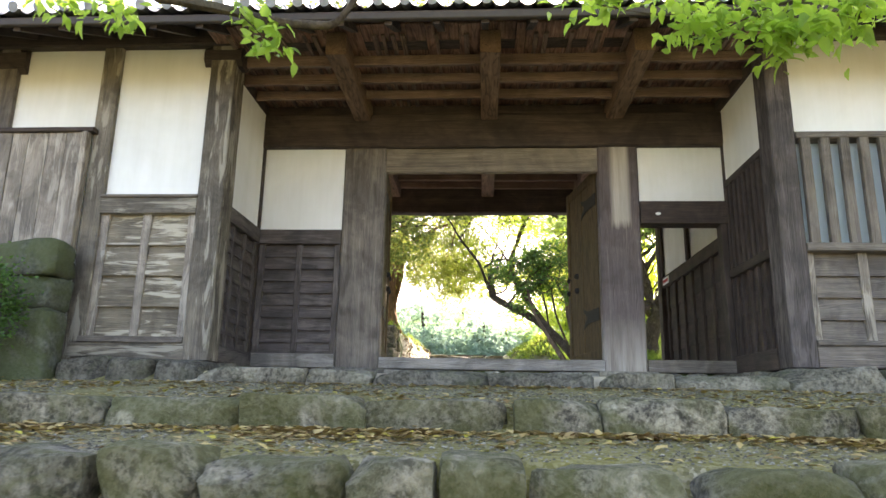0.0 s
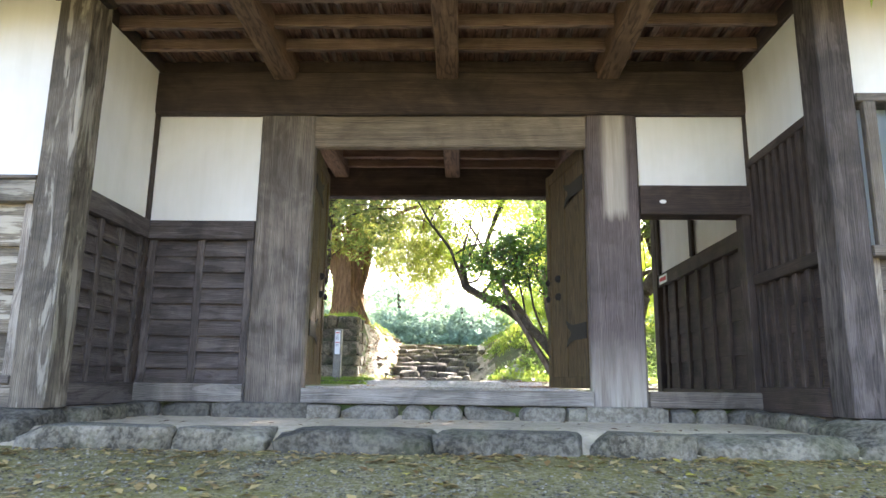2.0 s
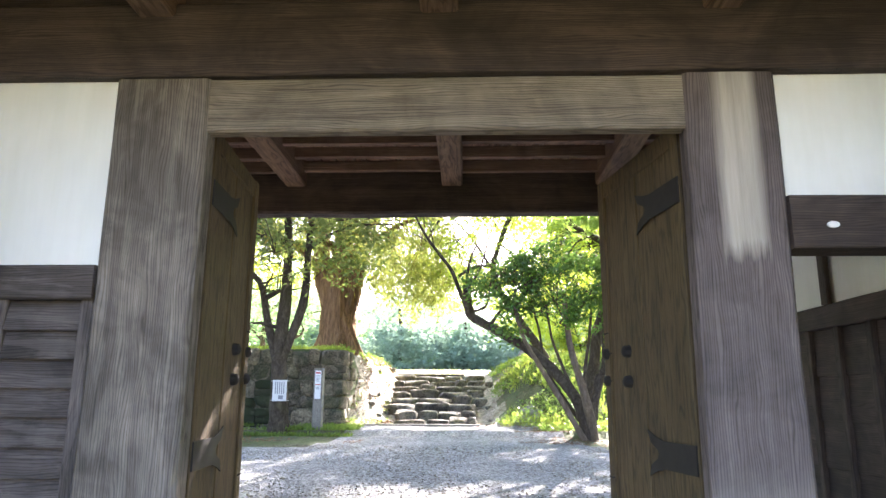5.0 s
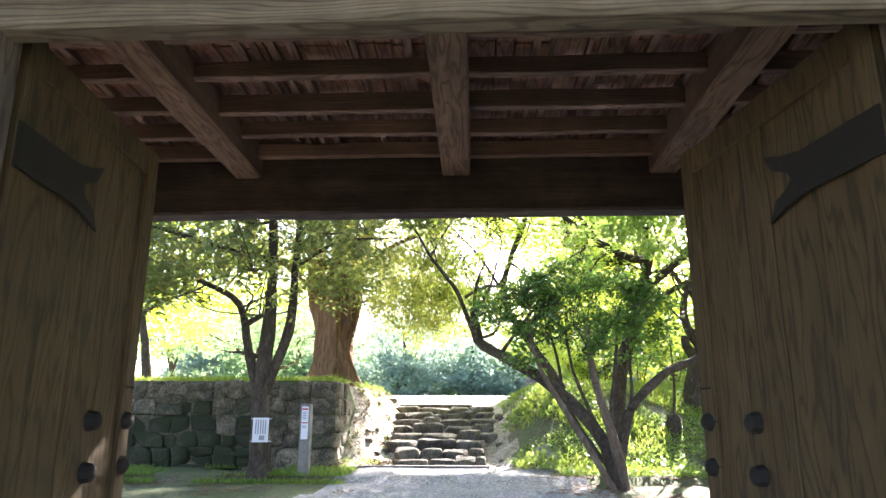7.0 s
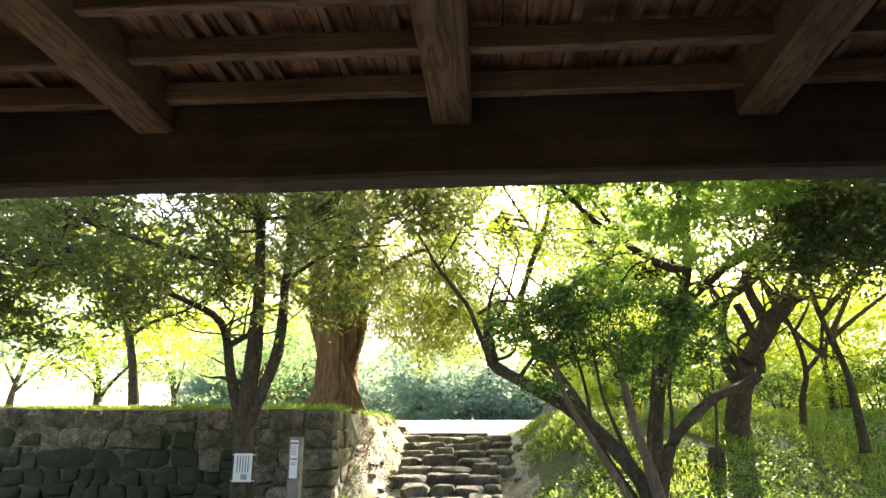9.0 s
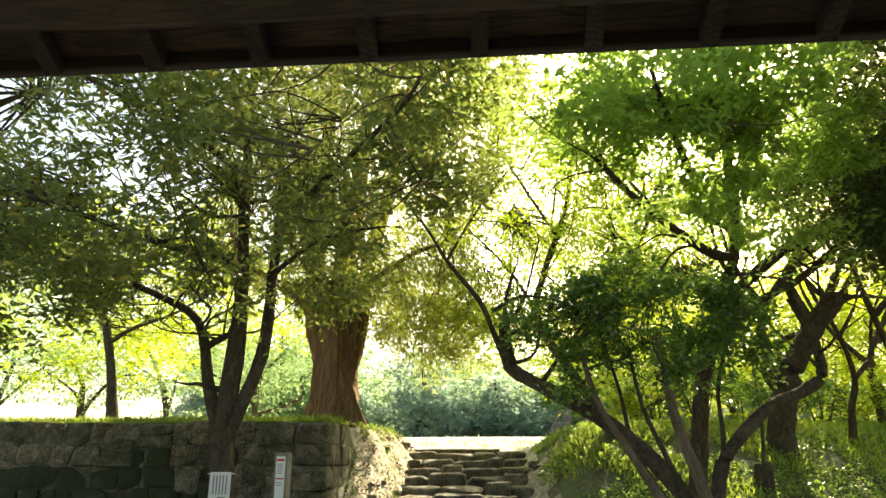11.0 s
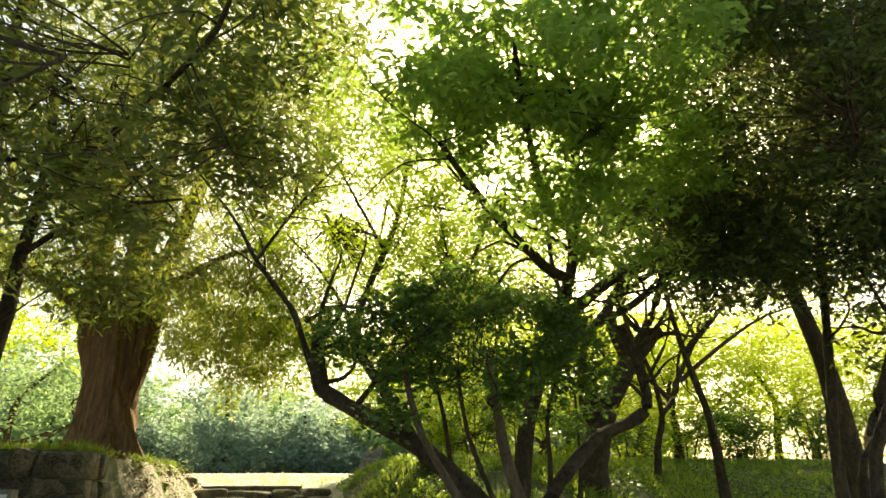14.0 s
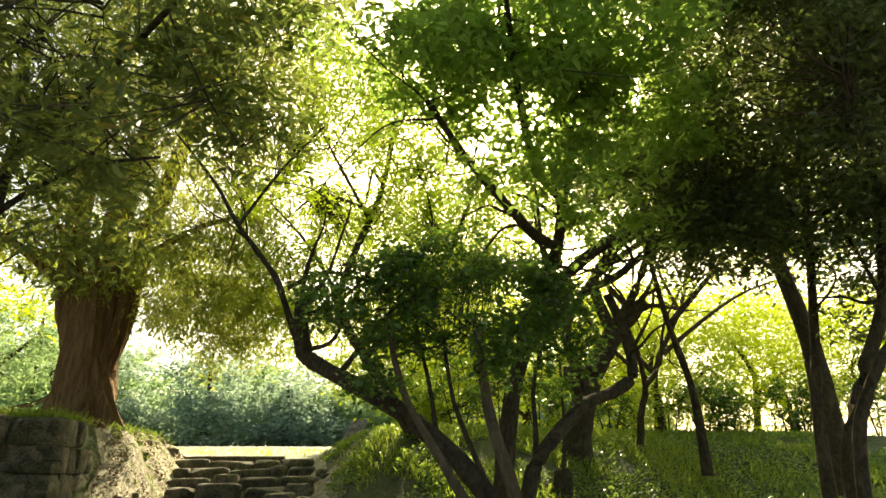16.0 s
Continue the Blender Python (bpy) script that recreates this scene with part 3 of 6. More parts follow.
def build_ground():
    xs = np.unique(np.concatenate([[-600, -300, -150, -90, -60, -40, -28, -20], np.arange(-15, -4, 0.5), np.arange(-4, 4, 0.2), np.arange(4, 16, 0.4), [20, 28, 40, 60, 90, 150, 300, 600]]))
    ys = np.unique(np.concatenate([FRONT_Y, [8.2, 9, 10, 11], np.arange(12, 21.1, 0.3), [21.15, 21.22], np.arange(21.5, 34, 0.25), [36, 40, 45, 50, 56, 62, 70, 80, 100, 150, 300, 600]]))
    gx, gy = np.meshgrid(xs, ys)
    gz = ground_z(gx, gy)
    for i in range(gz.shape[0]):
        for j in range(gz.shape[1]):
            if abs(gx[i, j]) < 16 and 11 < gy[i, j] < 40:
                amp = 0.09 if gy[i, j] > 20 and (gx[i, j] > 0.9 or gx[i, j] < -2) else 0.025
                gz[i, j] += amp * noise.noise(Vector((gx[i, j], gy[i, j], 0)) * 0.9) + 0.3 * amp * noise.noise(Vector((gx[i, j], gy[i, j], 5)) * 3)
            if -3.2 < gx[i, j] < -1.8 and 21.2 < gy[i, j] < 29:
                gz[i, j] += 0.11 * noise.noise(Vector((gx[i, j], gy[i, j], 8)) * 2.4)
            elif abs(gx[i, j]) < 16 and gy[i, j] < 6.05 and gy[i, j] > -2:
                gz[i, j] += 0.02 * noise.noise(Vector((gx[i, j], gy[i, j], 0)) * 1.3)
    ny, nx = gx.shape
    verts = np.stack([gx, gy, gz], 2).reshape(-1, 3)
    faces = [(i * nx + j, i * nx + j + 1, (i + 1) * nx + j + 1, (i + 1) * nx + j) for i in range(ny - 1) for j in range(nx - 1)]
    me = bpy.data.meshes.new("ground")
    me.from_pydata(verts.tolist(), [], faces)
    for m in (GRAVEL, DIRT, PATH, BANK, SAND, SLOPE):
        me.materials.append(m)
    for p in me.polygons:
        x, y = p.center.x, p.center.y
        wob = 0.6 * noise.noise(Vector((x, y, 0)) * 0.8)
        if y < 6.2:
            k = 0
        elif y < 10.0:
            k = 1 if abs(x) < 2.8 or y > 7.5 else 0
        elif y < 21.4:
            k = 2
            if x > 1.9 + wob + (19.5 - y) * 0.25 and y > 15.5 or x < -2.4 + wob and y > 16.5 + wob:
                k = 3
        elif y > 28.6 + wob:
            k = 4
        elif -2.9 + wob * 0.5 < x < 1.1 + wob * 0.6:
            k = 5
        else:
            k = 3
        p.material_index = k
    me.shade_smooth()
    return tagged(new("ground", me), "gravel terraces, dirt passage, gravel path and green bank", "ground", "", "structure")


build_ground()


# ---- front steps ----
def stone_row(name, parent, x0, x1, y0, y1, z0, z1, w, material, rng, gap=0.012, zvar=0.03, rough=0.06, power=5.0, fine=True, yvar=0.03):
    x = x0
    while x < x1 - 0.05:
        ww = rng.uniform(*w)
        if x + ww > x1 - w[0] * 0.5:
            ww = x1 - x
        dz, dy = rng.uniform(-zvar, zvar), rng.uniform(-yvar, yvar)
        part(name, Geo().add(*stone(x + gap / 2, x + ww - gap / 2, y0 + dy, y1, z0, z1 + dz, rough, power, fine, rng.uniform(0, 99))), material, parent, smooth=True)
        x += ww


rng = np.random.default_rng(5)
step_2 = group_at("steps_front_upper", (0, 4.3, 1.3), "row of rough grey mossy kerb stones with yellow leaves at their foot", "steps", "structure")
stone_row("stone", step_2, -9, 9, 4.08, 4.42, 1.22, 1.545, (0.55, 0.95), STEP_STONE, rng, gap=0.022, zvar=0.025, rough=0.09, power=16)
step_1 = group_at("steps_front_lower", (0, 2.9, 1.0), "row of rough grey kerb stones edging the lower gravel terrace", "steps", "structure")
stone_row("stone", step_1, -9, 9, 2.66, 3.02, 0.95, 1.30, (0.34, 0.75), STEP_STONE, rng, gap=0.024, zvar=0.03, rough=0.105, power=14, yvar=0.05)
step_0 = group_at("steps_front_approach", (0, 1, 0.2), "rough stone steps climbing to the gate", "steps", "structure")
for y, z in ((2.15, 1.06), (1.5, 0.84), (0.85, 0.64), (0.05, 0.42), (-0.8, 0.2)):
    stone_row("stone", step_0, -5, 5, y - 0.05, y + 0.3, z - 0.25, z, (0.7, 1.2), STEP_STONE, rng, fine=False)
kerb = group_at("kerb_gate", (0, 6.1, 1.7), "low kerb of flat greenish stones before the gate", "kerb", "structure")
stone_row("stone", kerb, -2.6, 2.65, 6.02, 6.40, 1.56, 1.825, (0.6, 1.15), BASE_STONE, rng, gap=0.006, zvar=0.008, rough=0.05, power=15)
footing = group_at("footing_stones", (0, 6.5, 1.7), "rough foundation stones under the timber walls", "footing", "structure")
stone_row("stone", footing, -9, -2.62, 6.12, 6.75, 1.45, 1.91, (0.3, 0.7), BASE_STONE, rng, zvar=0.006, rough=0.07, power=8, gap=0.004)
stone_row("stone", footing, 2.62, 9, 6.06, 6.75, 1.45, 1.92, (0.5, 1.1), BASE_STONE, rng, zvar=0.006, rough=0.07, power=9, gap=0.004)
stone_row("stone", footing, -2.85, 2.95, 7.80, 8.3, 1.7, 1.925, (0.22, 0.62), FOOT_STONE, rng, gap=0.01, zvar=0.003, rough=0.04, power=12)
part("bed", Geo().add(*block(-2.95, 3.0, 7.93, 8.1, 1.6, 1.925, 0.01, 0.0)), BANK, footing)
for x0, x1 in ((-1.82, -1.14), (1.3, 1.95)):
    part("footing_slab", Geo().add(*block(x0, x1, 7.76, 8.35, 1.78, 1.932, 0.012, 0.006)), FOOT_STONE, footing)
for s, xa in ((-1, -2.78), (1, 2.87)):
    y = 6.75
    while y < 7.8:
        w = rng.uniform(0.3, 0.45)
        part("stone", Geo().add(*stone(min(xa, xa - s * 0.22), max(xa, xa - s * 0.22), y, y + w, 1.7, 1.92, 0.09, 5, False, y)), BASE_STONE, footing, smooth=True)
        y += w

# ---- the gatehouse ----
gate = group_at("gate_frame", (0.07, 8, 1.93), "great weathered timber gate posts, lintel, sill and dark beams", "gate", "structure")
timber("post", (-1.75, -1.22, 7.89, 8.04, 1.932, 4.66), GREY, gate, "broad weathered grey post with a knot", 0.02, 0.008)
timber("post", (1.375, 1.865, 7.89, 8.04, 1.932, 4.66), bleached_post(), gate, "broad post with bleached streak and purple-grey grain", 0.02, 0.008)
timber("lintel", (-1.22, 1.375, 7.90, 8.0, 4.345, 4.657), LINTEL, gate, "pale weathered lintel", 0.012)
timber("sill", (-1.22, 1.375, 7.86, 8.12, 1.93, 2.062), SILL, gate, "worn grey sill")
timber("main_beam", (-2.95, 3.05, 7.84, 8.34, 4.66, 5.10), BROWN, gate, "huge dark brown beam", 0.02, 0.012)
timber("tie_beam", (-2.95, 3.05, 7.95, 8.25, 5.10, 5.262), BROWN, gate)
timber("back_beam", (-3.0, 3.05, 11.0, 11.2, 4.73, 5.262), BROWN, gate, "dark beam over the inner opening", 0.02, 0.01)
timber("eave_beam", (-9, 9, 6.42, 6.62, 5.28, 5.52), BROWN, gate, "", 0.015, 0.01)
for x in (-1.535, 0.055, 1.6):
    timber("ceiling_beam", (x - 0.105, x + 0.105, 6.2, 11.0, 5.01, 5.262), BEAM, gate, "", 0.015, 0.01)
for x in (-2.88, 2.95):
    timber("ceiling_beam", (x - 0.09, x + 0.09, 6.5, 11.0, 5.10, 5.265), BROWN, gate, "", 0.015, 0.01)
for x0, x1 in ((-2.86, -2.77), (2.875, 2.97)):
    timber("corner_post", (x0, x1, 7.86, 8.1, 1.93, 4.66), BROWN, gate)

# ceiling: loose boards over thin sticks, one mesh
cg = Geo()
x = -2.9
while x < 2.95:
    w = rng.uniform(0.10, 0.24)
    dz = rng.uniform(0, 0.02)
    for ya, yb in ((6.1, 8.0), (8.0, 9.6), (9.6, 11.15)):
        cg.add(*block(x, x + w - 0.006, ya, yb - 0.01, 5.268 + dz + rng.uniform(0, 0.012), 5.30 + dz + 0.012, 0.004, 0.004))
    if rng.uniform() < 0.4:
        ya = rng.choice([6.2, 7.0, 8.4, 9.2, 10.0])
        cg.add(*block(x + w - 0.03, x + w + 0.02, ya, ya + rng.uniform(0.6, 1.4), 5.245, 5.266, 0.003, 0.003))
    x += w
tagged(part("ceiling", cg, CEIL, None), "reddish brown rough ceiling boards laid loose", "ceiling", "", "structure")
sg = group_at("ceiling_battens", (0, 8.5, 5.2), "thin weathered battens running across under the ceiling boards", "ceiling batten", "structure")
for y in (6.66, 7.07, 7.48, 8.46, 8.87, 9.28, 9.69, 10.1, 10.51, 10.9):
    for xa, xb in ((-2.79, -1.635), (-1.435, -0.045), (0.155, 1.5), (1.7, 2.86)):
        timber("batten", (xa, xb, y - 0.032, y + 0.032, 5.125 + rng.uniform(-0.014, 0.014), 5.235), BATTEN, sg, "", 0.006, 0.012)

x = -2.72
while x < 2.8:
    w = rng.uniform(0.03, 0.055)
    if min(abs(x + 1.535), abs(x - 0.055), abs(x - 1.6)) > 0.16:
        timber("strip", (x, x + w, 6.25, 7.94, 5.24, 5.266), BATTEN, sg, "", 0.004, 0.006)
        timber("strip", (x + 0.02, x + w + 0.02, 8.36, 10.98, 5.24, 5.266), BATTEN, sg, "", 0.004, 0.006)
    x += rng.choice([0.1, 0.3, 0.36, 0.27])


def dado(parent, axis, a0, a1, at, face, z0, z1, rows, battens, mat, bmat, wide=0.07, lean=0.036):
    """Lapped horizontal boards with upright battens on one wall. face: the way the wall looks along its normal, +1 or -1."""
    h = (z1 - z0) / rows
    for k in range(rows):
        zb = z0 + k * h
        geo = Geo()
        b = block(a0, a1, 0, 0.022, zb - (0.015 if k else 0), zb + h, 0.004, 0.004)
        vs = []
        for u, d, z in b[0]:
            n = at + face * (0.004 + d + lean * (zb + h - z) / h)
            vs.append((u, n, z) if axis == "x" else (n, u, z))
        fs = b[1] if (axis == "x") == (face > 0) else [f[::-1] for f in b[1]]
        part("board", geo.add(vs, fs), mat["x" if axis == "x" else "y"], parent)
    for u in battens:
        n0, n1 = sorted((at + face * 0.012, at + face * 0.068))
        box = (u - wide / 2, u + wide / 2, n0, n1, z0, z1) if axis == "x" else (n0, n1, u - wide / 2, u + wide / 2, z0, z1)
        timber("batten", box, bmat, parent, "", 0.006, 0.006)


# infill beside the main posts
wall_gl = group_at("wall_gate_left", (-2.26, 8, 1.93), "white plaster infill above dark lapped boards beside the gate post", "wall", "structure")
timber("plaster", (-2.77, -1.75, 7.93, 8.06, 3.60, 4.66), PLASTER, wall_gl, "", 0.002, 0)
timber("rail", (-2.77, -1.75, 7.88, 8.08, 3.42, 3.60), DADO, wall_gl)
timber("sill", (-2.79, -1.75, 7.84, 8.1, 1.93, 2.09), SILL, wall_gl)
timber("backing", (-2.77, -1.75, 7.99, 8.06, 2.09, 3.42), SHADE_DARK, wall_gl)
dado(wall_gl, "x", -2.77, -1.75, 7.99, -1, 2.09, 3.42, 9, (-2.72, -2.26, -1.79), DADO, DADO)
wall_gr = group_at("wall_wicket", (2.37, 8, 1.93), "white plaster over the heavy lintel of the wicket opening", "wall", "structure")
timber("plaster", (1.865, 2.875, 7.93, 8.06, 3.96, 4.66), PLASTER, wall_gr, "", 0.002, 0)
timber("wicket_lintel", (1.865, 2.875, 7.87, 8.1, 3.68, 3.96), BROWN, wall_gr)
timber("wicket_sill", (1.865, 2.9, 7.84, 8.1, 1.93, 2.07), GREY, wall_gr)
timber("wicket_jamb", (2.80, 2.875, 7.9, 8.06, 2.07, 3.68), BROWN, wall_gr)

# recess side walls
wall_rl = group_at("wall_recess_left", (-2.85, 7.1, 1.92), "white plaster above a dark boarded dado", "wall", "structure")
timber("plaster", (-2.93, -2.79, 6.75, 7.87, 3.60, 5.1), PLASTER, wall_rl, "", 0.002, 0)
timber("rail", (-2.93, -2.745, 6.75, 7.87, 3.42, 3.60), DADO, wall_rl)
timber("backing", (-2.93, -2.84, 6.75, 7.87, 2.09, 3.42), SHADE_DARK, wall_rl)
timber("sill", (-2.93, -2.73, 6.75, 7.87, 1.91, 2.09), DADO, wall_rl)
dado(wall_rl, "y", 6.75, 7.86, -2.84, 1, 2.09, 3.42, 9, (6.80, 7.12, 7.46, 7.80), DADO, DADO)
wall_rr = group_at("wall_recess_right", (2.95, 7.1, 1.92), "plaster above a slatted opening and a boarded dado", "wall", "structure")
timber("plaster", (2.885, 3.03, 6.75, 7.87, 4.2, 5.1), PLASTER, wall_rr, "", 0.002, 0)
timber("rail", (2.86, 3.03, 6.75, 7.87, 4.12, 4.2), BROWN, wall_rr)
timber("rail", (2.845, 3.03, 6.75, 7.87, 3.02, 3.12), BROWN, wall_rr)
# dark sheet close behind the slats, in place of an unlit interior
timber("backing", (2.95, 3.03, 6.75, 7.87, 2.12, 4.12), SHADE_DARK, wall_rr)
timber("sill", (2.83, 3.03, 6.75, 7.87, 1.91, 2.12), BROWN, wall_rr)
for k in range(8):
    y = 6.80 + 0.137 * k
    timber("slat", (2.87, 2.94, y - 0.035, y + 0.035, 3.12, 4.12), BROWN, wall_rr)
dado(wall_rr, "y", 6.75, 7.86, 2.95, -1, 2.12, 3.02, 4, (6.79, 7.0, 7.21, 7.42, 7.63, 7.81), BROWN, BROWN, 0.07, 0.014)

# inner passage walls
for s, xa, nm in ((-1, -2.82, "wall_passage_left"), (1, 2.9, "wall_passage_right")):
    w = group_at(nm, (xa, 9.6, 1.92), "white plaster above a dark boarded dado with battens", "wall", "structure")
    o = sorted((xa + s * 0.03, xa + s * 0.16))
    timber("plaster", (*o, 8.12, 11.0, 3.62, 5.1), PLASTER, w, "", 0.002, 0)
    o2 = sorted((xa - s * 0.01, xa + s * 0.16))
    timber("rail", (*o2, 8.12, 11.0, 3.45, 3.62), BROWN, w)
    timber("sill", (*o2, 8.12, 11.0, 1.92, 2.1), BROWN, w)
    o3 = sorted((xa + s * 0.08, xa + s * 0.16))
    timber("backing", (*o3, 8.12, 11.0, 2.1, 3.45), SHADE_DARK, w)
    dado(w, "y", 8.12, 11.0, xa + s * 0.08, -s, 2.1, 3.45, 4, [8.3 + 0.42 * i for i in range(7)], BROWN, BROWN, 0.07, 0.014)
    o4 = sorted((xa - s * 0.02, xa + s * 0.02))
    for y in (9.6, 10.97):
        timber("stud", (*o4, y - 0.05, y + 0.05, 3.62, 5.1), BROWN, w)
    timber("end_post", (*sorted((xa - s * 0.03, xa + s * 0.2)), 11.0, 11.2, 1.92, 4.73), BROWN, w)

# front wings
wing_l = group_at("wall_wing_left", (-5.5, 6.5, 1.92), "white plaster wing wall with weathered posts, panelled dado and plank cladding", "wall", "structure")
timber("corner_post", (-2.95, -2.68, 6.46, 6.75, 1.91, 5.28), FLAKY, wing_l, "weathered grey corner post", 0.012, 0.006)
timber("post", (-4.16, -3.96, 6.47, 6.7, 1.89, 5.28), FLAKY, wing_l, "", 0.01, 0.006)
timber("post", (-5.34, -5.12, 6.47, 6.7, 1.89, 5.28), GREY, wing_l)
timber("bracket", (-5.42, -5.04, 6.45, 6.7, 5.0, 5.28), BROWN, wing_l, "", 0.06)
timber("bracket", (-3.03, -2.62, 6.45, 6.72, 5.06, 5.28), BROWN, wing_l, "", 0.06)
timber("plaster", (-3.96, -2.95, 6.53, 6.66, 3.58, 5.28), PLASTER, wing_l, "", 0.002, 0)
timber("plaster", (-5.12, -4.16, 6.53, 6.66, 1.9, 5.28), PLASTER, wing_l, "", 0.002, 0)
timber("plaster", (-9, -5.34, 6.53, 6.66, 1.9, 5.28), PLASTER, wing_l, "", 0.002, 0)
timber("rail", (-3.96, -2.95, 6.46, 6.66, 3.39, 3.56), FLAKY, wing_l)
timber("cap", (-3.97, -2.94, 6.44, 6.66, 3.56, 3.59), GREY, wing_l)
timber("rail", (-4.0, -2.94, 6.44, 6.66, 2.07, 2.13), GREY, wing_l)
timber("sill", (-4.1, -2.93, 6.46, 6.7, 1.91, 2.07), FLAKY, wing_l)
timber("backing", (-3.96, -2.95, 6.57, 6.66, 2.13, 3.39), SHADE_DARK, wing_l)
dado(wing_l, "x", -3.96, -2.95, 6.57, -1, 2.13, 3.39, 4, (-3.92, -3.47, -2.99), BLEACH, PALEW, 0.09)
timber("cap", (-9, -4.1, 6.37, 6.5, 4.26, 4.31), BROWN, wing_l)
x = -4.17
while x > -9:
    w = rng.uniform(0.17, 0.26)
    d = rng.uniform(0, 0.012)
    timber("plank", (x - w + 0.006, x, 6.40 + d, 6.43 + d, 1.9, 4.26), PALEW, wing_l, "", 0.004, 0.006)
    x -= w
timber("corner_strip", (-4.22, -4.16, 6.37, 6.47, 1.9, 4.26), PALEW, wing_l)
timber("end_wall", (-9.1, -8.95, 6.66, 11.1, 1.9, 5.3), PLASTER, wing_l, "", 0.002, 0)
timber("back_wall", (-8.95, -3.02, 11.02, 11.16, 1.9, 5.3), PLASTER, wing_l, "", 0.002, 0)

wing_r = group_at("wall_wing_right", (5.5, 6.5, 1.92), "white plaster wing wall above a latticed window and boarded dado", "wall", "structure")
timber("corner_post", (2.84, 3.08, 6.46, 6.75, 1.92, 5.28), DADO, wing_r, "dark weathered corner post with a long crack", 0.012, 0.006)
timber("plaster", (3.08, 9, 6.55, 6.68, 4.24, 5.28), PLASTER, wing_r, "", 0.002, 0)
timber("rail", (3.08, 9, 6.44, 6.68, 4.17, 4.235), GREY, wing_r)
timber("rail", (3.08, 9, 6.44, 6.68, 3.02, 3.10), GREY, wing_r)
timber("rail", (3.08, 9, 6.44, 6.68, 2.12, 2.17), GREY, wing_r)
timber("sill", (3.08, 9, 6.46, 6.7, 1.92, 2.12), GREY, wing_r)
timber("backing", (3.08, 9, 6.6, 6.68, 2.17, 3.02), SHADE_DARK, wing_r)
dado(wing_r, "x", 3.08, 9, 6.6, -1, 2.17, 3.02, 4, [3.12 + 0.5 * i for i in range(12)], GREY, PALEW, 0.09)
timber("end_wall", (8.95, 9.1, 6.68, 11.1, 1.9, 5.3), PLASTER, wing_r, "", 0.002, 0)
timber("back_wall", (3.1, 8.95, 11.02, 11.16, 1.9, 5.3), PLASTER, wing_r, "", 0.002, 0)
win = group_at("window_1", (5.5, 6.55, 3.1), "latticed window with weathered slats over pale bluish glass", "window", "structure")
x = 3.17
while x < 8.95:
    timber("slat", (x - 0.045, x + 0.045, 6.45, 6.51, 3.10, 4.17), GREY, win, "", 0.006, 0.004)
    x += 0.187
for k in range(8):
    timber("pane", (3.1 + 0.73 * k, 3.1 + 0.73 * k + 0.71, 6.585, 6.6, 3.12, 4.16), GLASS, win, "pale bluish frosted pane", 0.001, 0)
    timber("sash_bar", (3.1 + 0.73 * k + 0.70, 3.1 + 0.73 * k + 0.74, 6.56, 6.61, 3.10, 4.17), BROWN, win)

# ---- roof ----
roof = group_at("roof", (0, 8.8, 6.6), "grey wavy clay roof tiles over dark rafters and boards", "roof", "structure")
RS = 0.48
for yE, s, run in ((5.5, 1, 3.3), (11.85, -1, 3.05)):
    g, b = Geo(), Geo()
    pitch, nseg = 0.25, 8
    nx = int(18.6 / pitch * nseg)
    rows = 12
    prof = [0.035 * math.sin(2 * math.pi * k / nseg) + (0.03 if k % nseg in (1, 2, 3) else 0) for k in range(nx + 1)]
    verts, faces = [], []
    lines = []
    for r in range(rows):
        lines += [(r / rows, 0.03), ((r + 1) / rows - 0.002, 0.0)]
    for f0, lift in lines:
        y = yE + s * f0 * run
        z = 5.06 + f0 * 3.3 * RS + lift + 0.03
        for k in range(nx + 1):
            verts.append((-9.3 + 18.6 * k / nx, y, z + prof[k]))
    for r in range(len(lines) - 1):
        for k in range(nx):
            q = (r * (nx + 1) + k, r * (nx + 1) + k + 1, (r + 1) * (nx + 1) + k + 1, (r + 1) * (nx + 1) + k)
            faces.append(q if s > 0 else q[::-1])
    part("tiles", g.add(verts, faces), TILE, roof, "grey wavy tiles in rows", True)
    # boards under the tiles; the fascia's dark colour stands in for eave shade
    v = [(-9.3, yE + s * 0.03, 5.03), (9.3, yE + s * 0.03, 5.03), (9.3, yE + s * run, 5.03 + 3.27 * RS), (-9.3, yE + s * run, 5.03 + 3.27 * RS)]
    v += [(a, c, d + 0.035) for a, c, d in v]
    part("sheathing", b.add(v, [(0, 3, 2, 1), (4, 5, 6, 7), (0, 1, 5, 4), (1, 2, 6, 5), (2, 3, 7, 6), (3, 0, 4, 7)]), BROWN["x"], roof)
    timber("fascia", (-9.3, 9.3, min(yE + s * 0.02, yE + s * 0.07), max(yE + s * 0.02, yE + s * 0.07), 4.985, 5.05), SHADE_DARK, roof)
    for k in range(41):
        x = -9 + 0.45 * k
        yl, dz = 0.31 * run, 0.08
        vv = [(x - 0.035, yE + s * 0.08, 4.955), (x + 0.035, yE + s * 0.08, 4.955), (x + 0.035, yE + s * yl, 4.955 + yl * RS - 0.03), (x - 0.035, yE + s * yl, 4.955 + yl * RS - 0.03)]
        vv += [(a, c, d + dz) for a, c, d in vv]
        part("rafter", Geo().add(vv, [(0, 3, 2, 1), (4, 5, 6, 7), (0, 1, 5, 4), (1, 2, 6, 5), (2, 3, 7, 6), (3, 0, 4, 7)]), BROWN["y"], roof)
    # round tile ends along the eave
    for k in range(int(18.6 / pitch)):
        x = -9.3 + pitch * (k + 0.25)
        v, f, _w = tube([(x, yE - s * 0.035, 5.145), (x, yE + s * 0.12, 5.20)], [0.052, 0.052], 12)
        part("end_tile", Geo().add(v, f), TILE, roof)
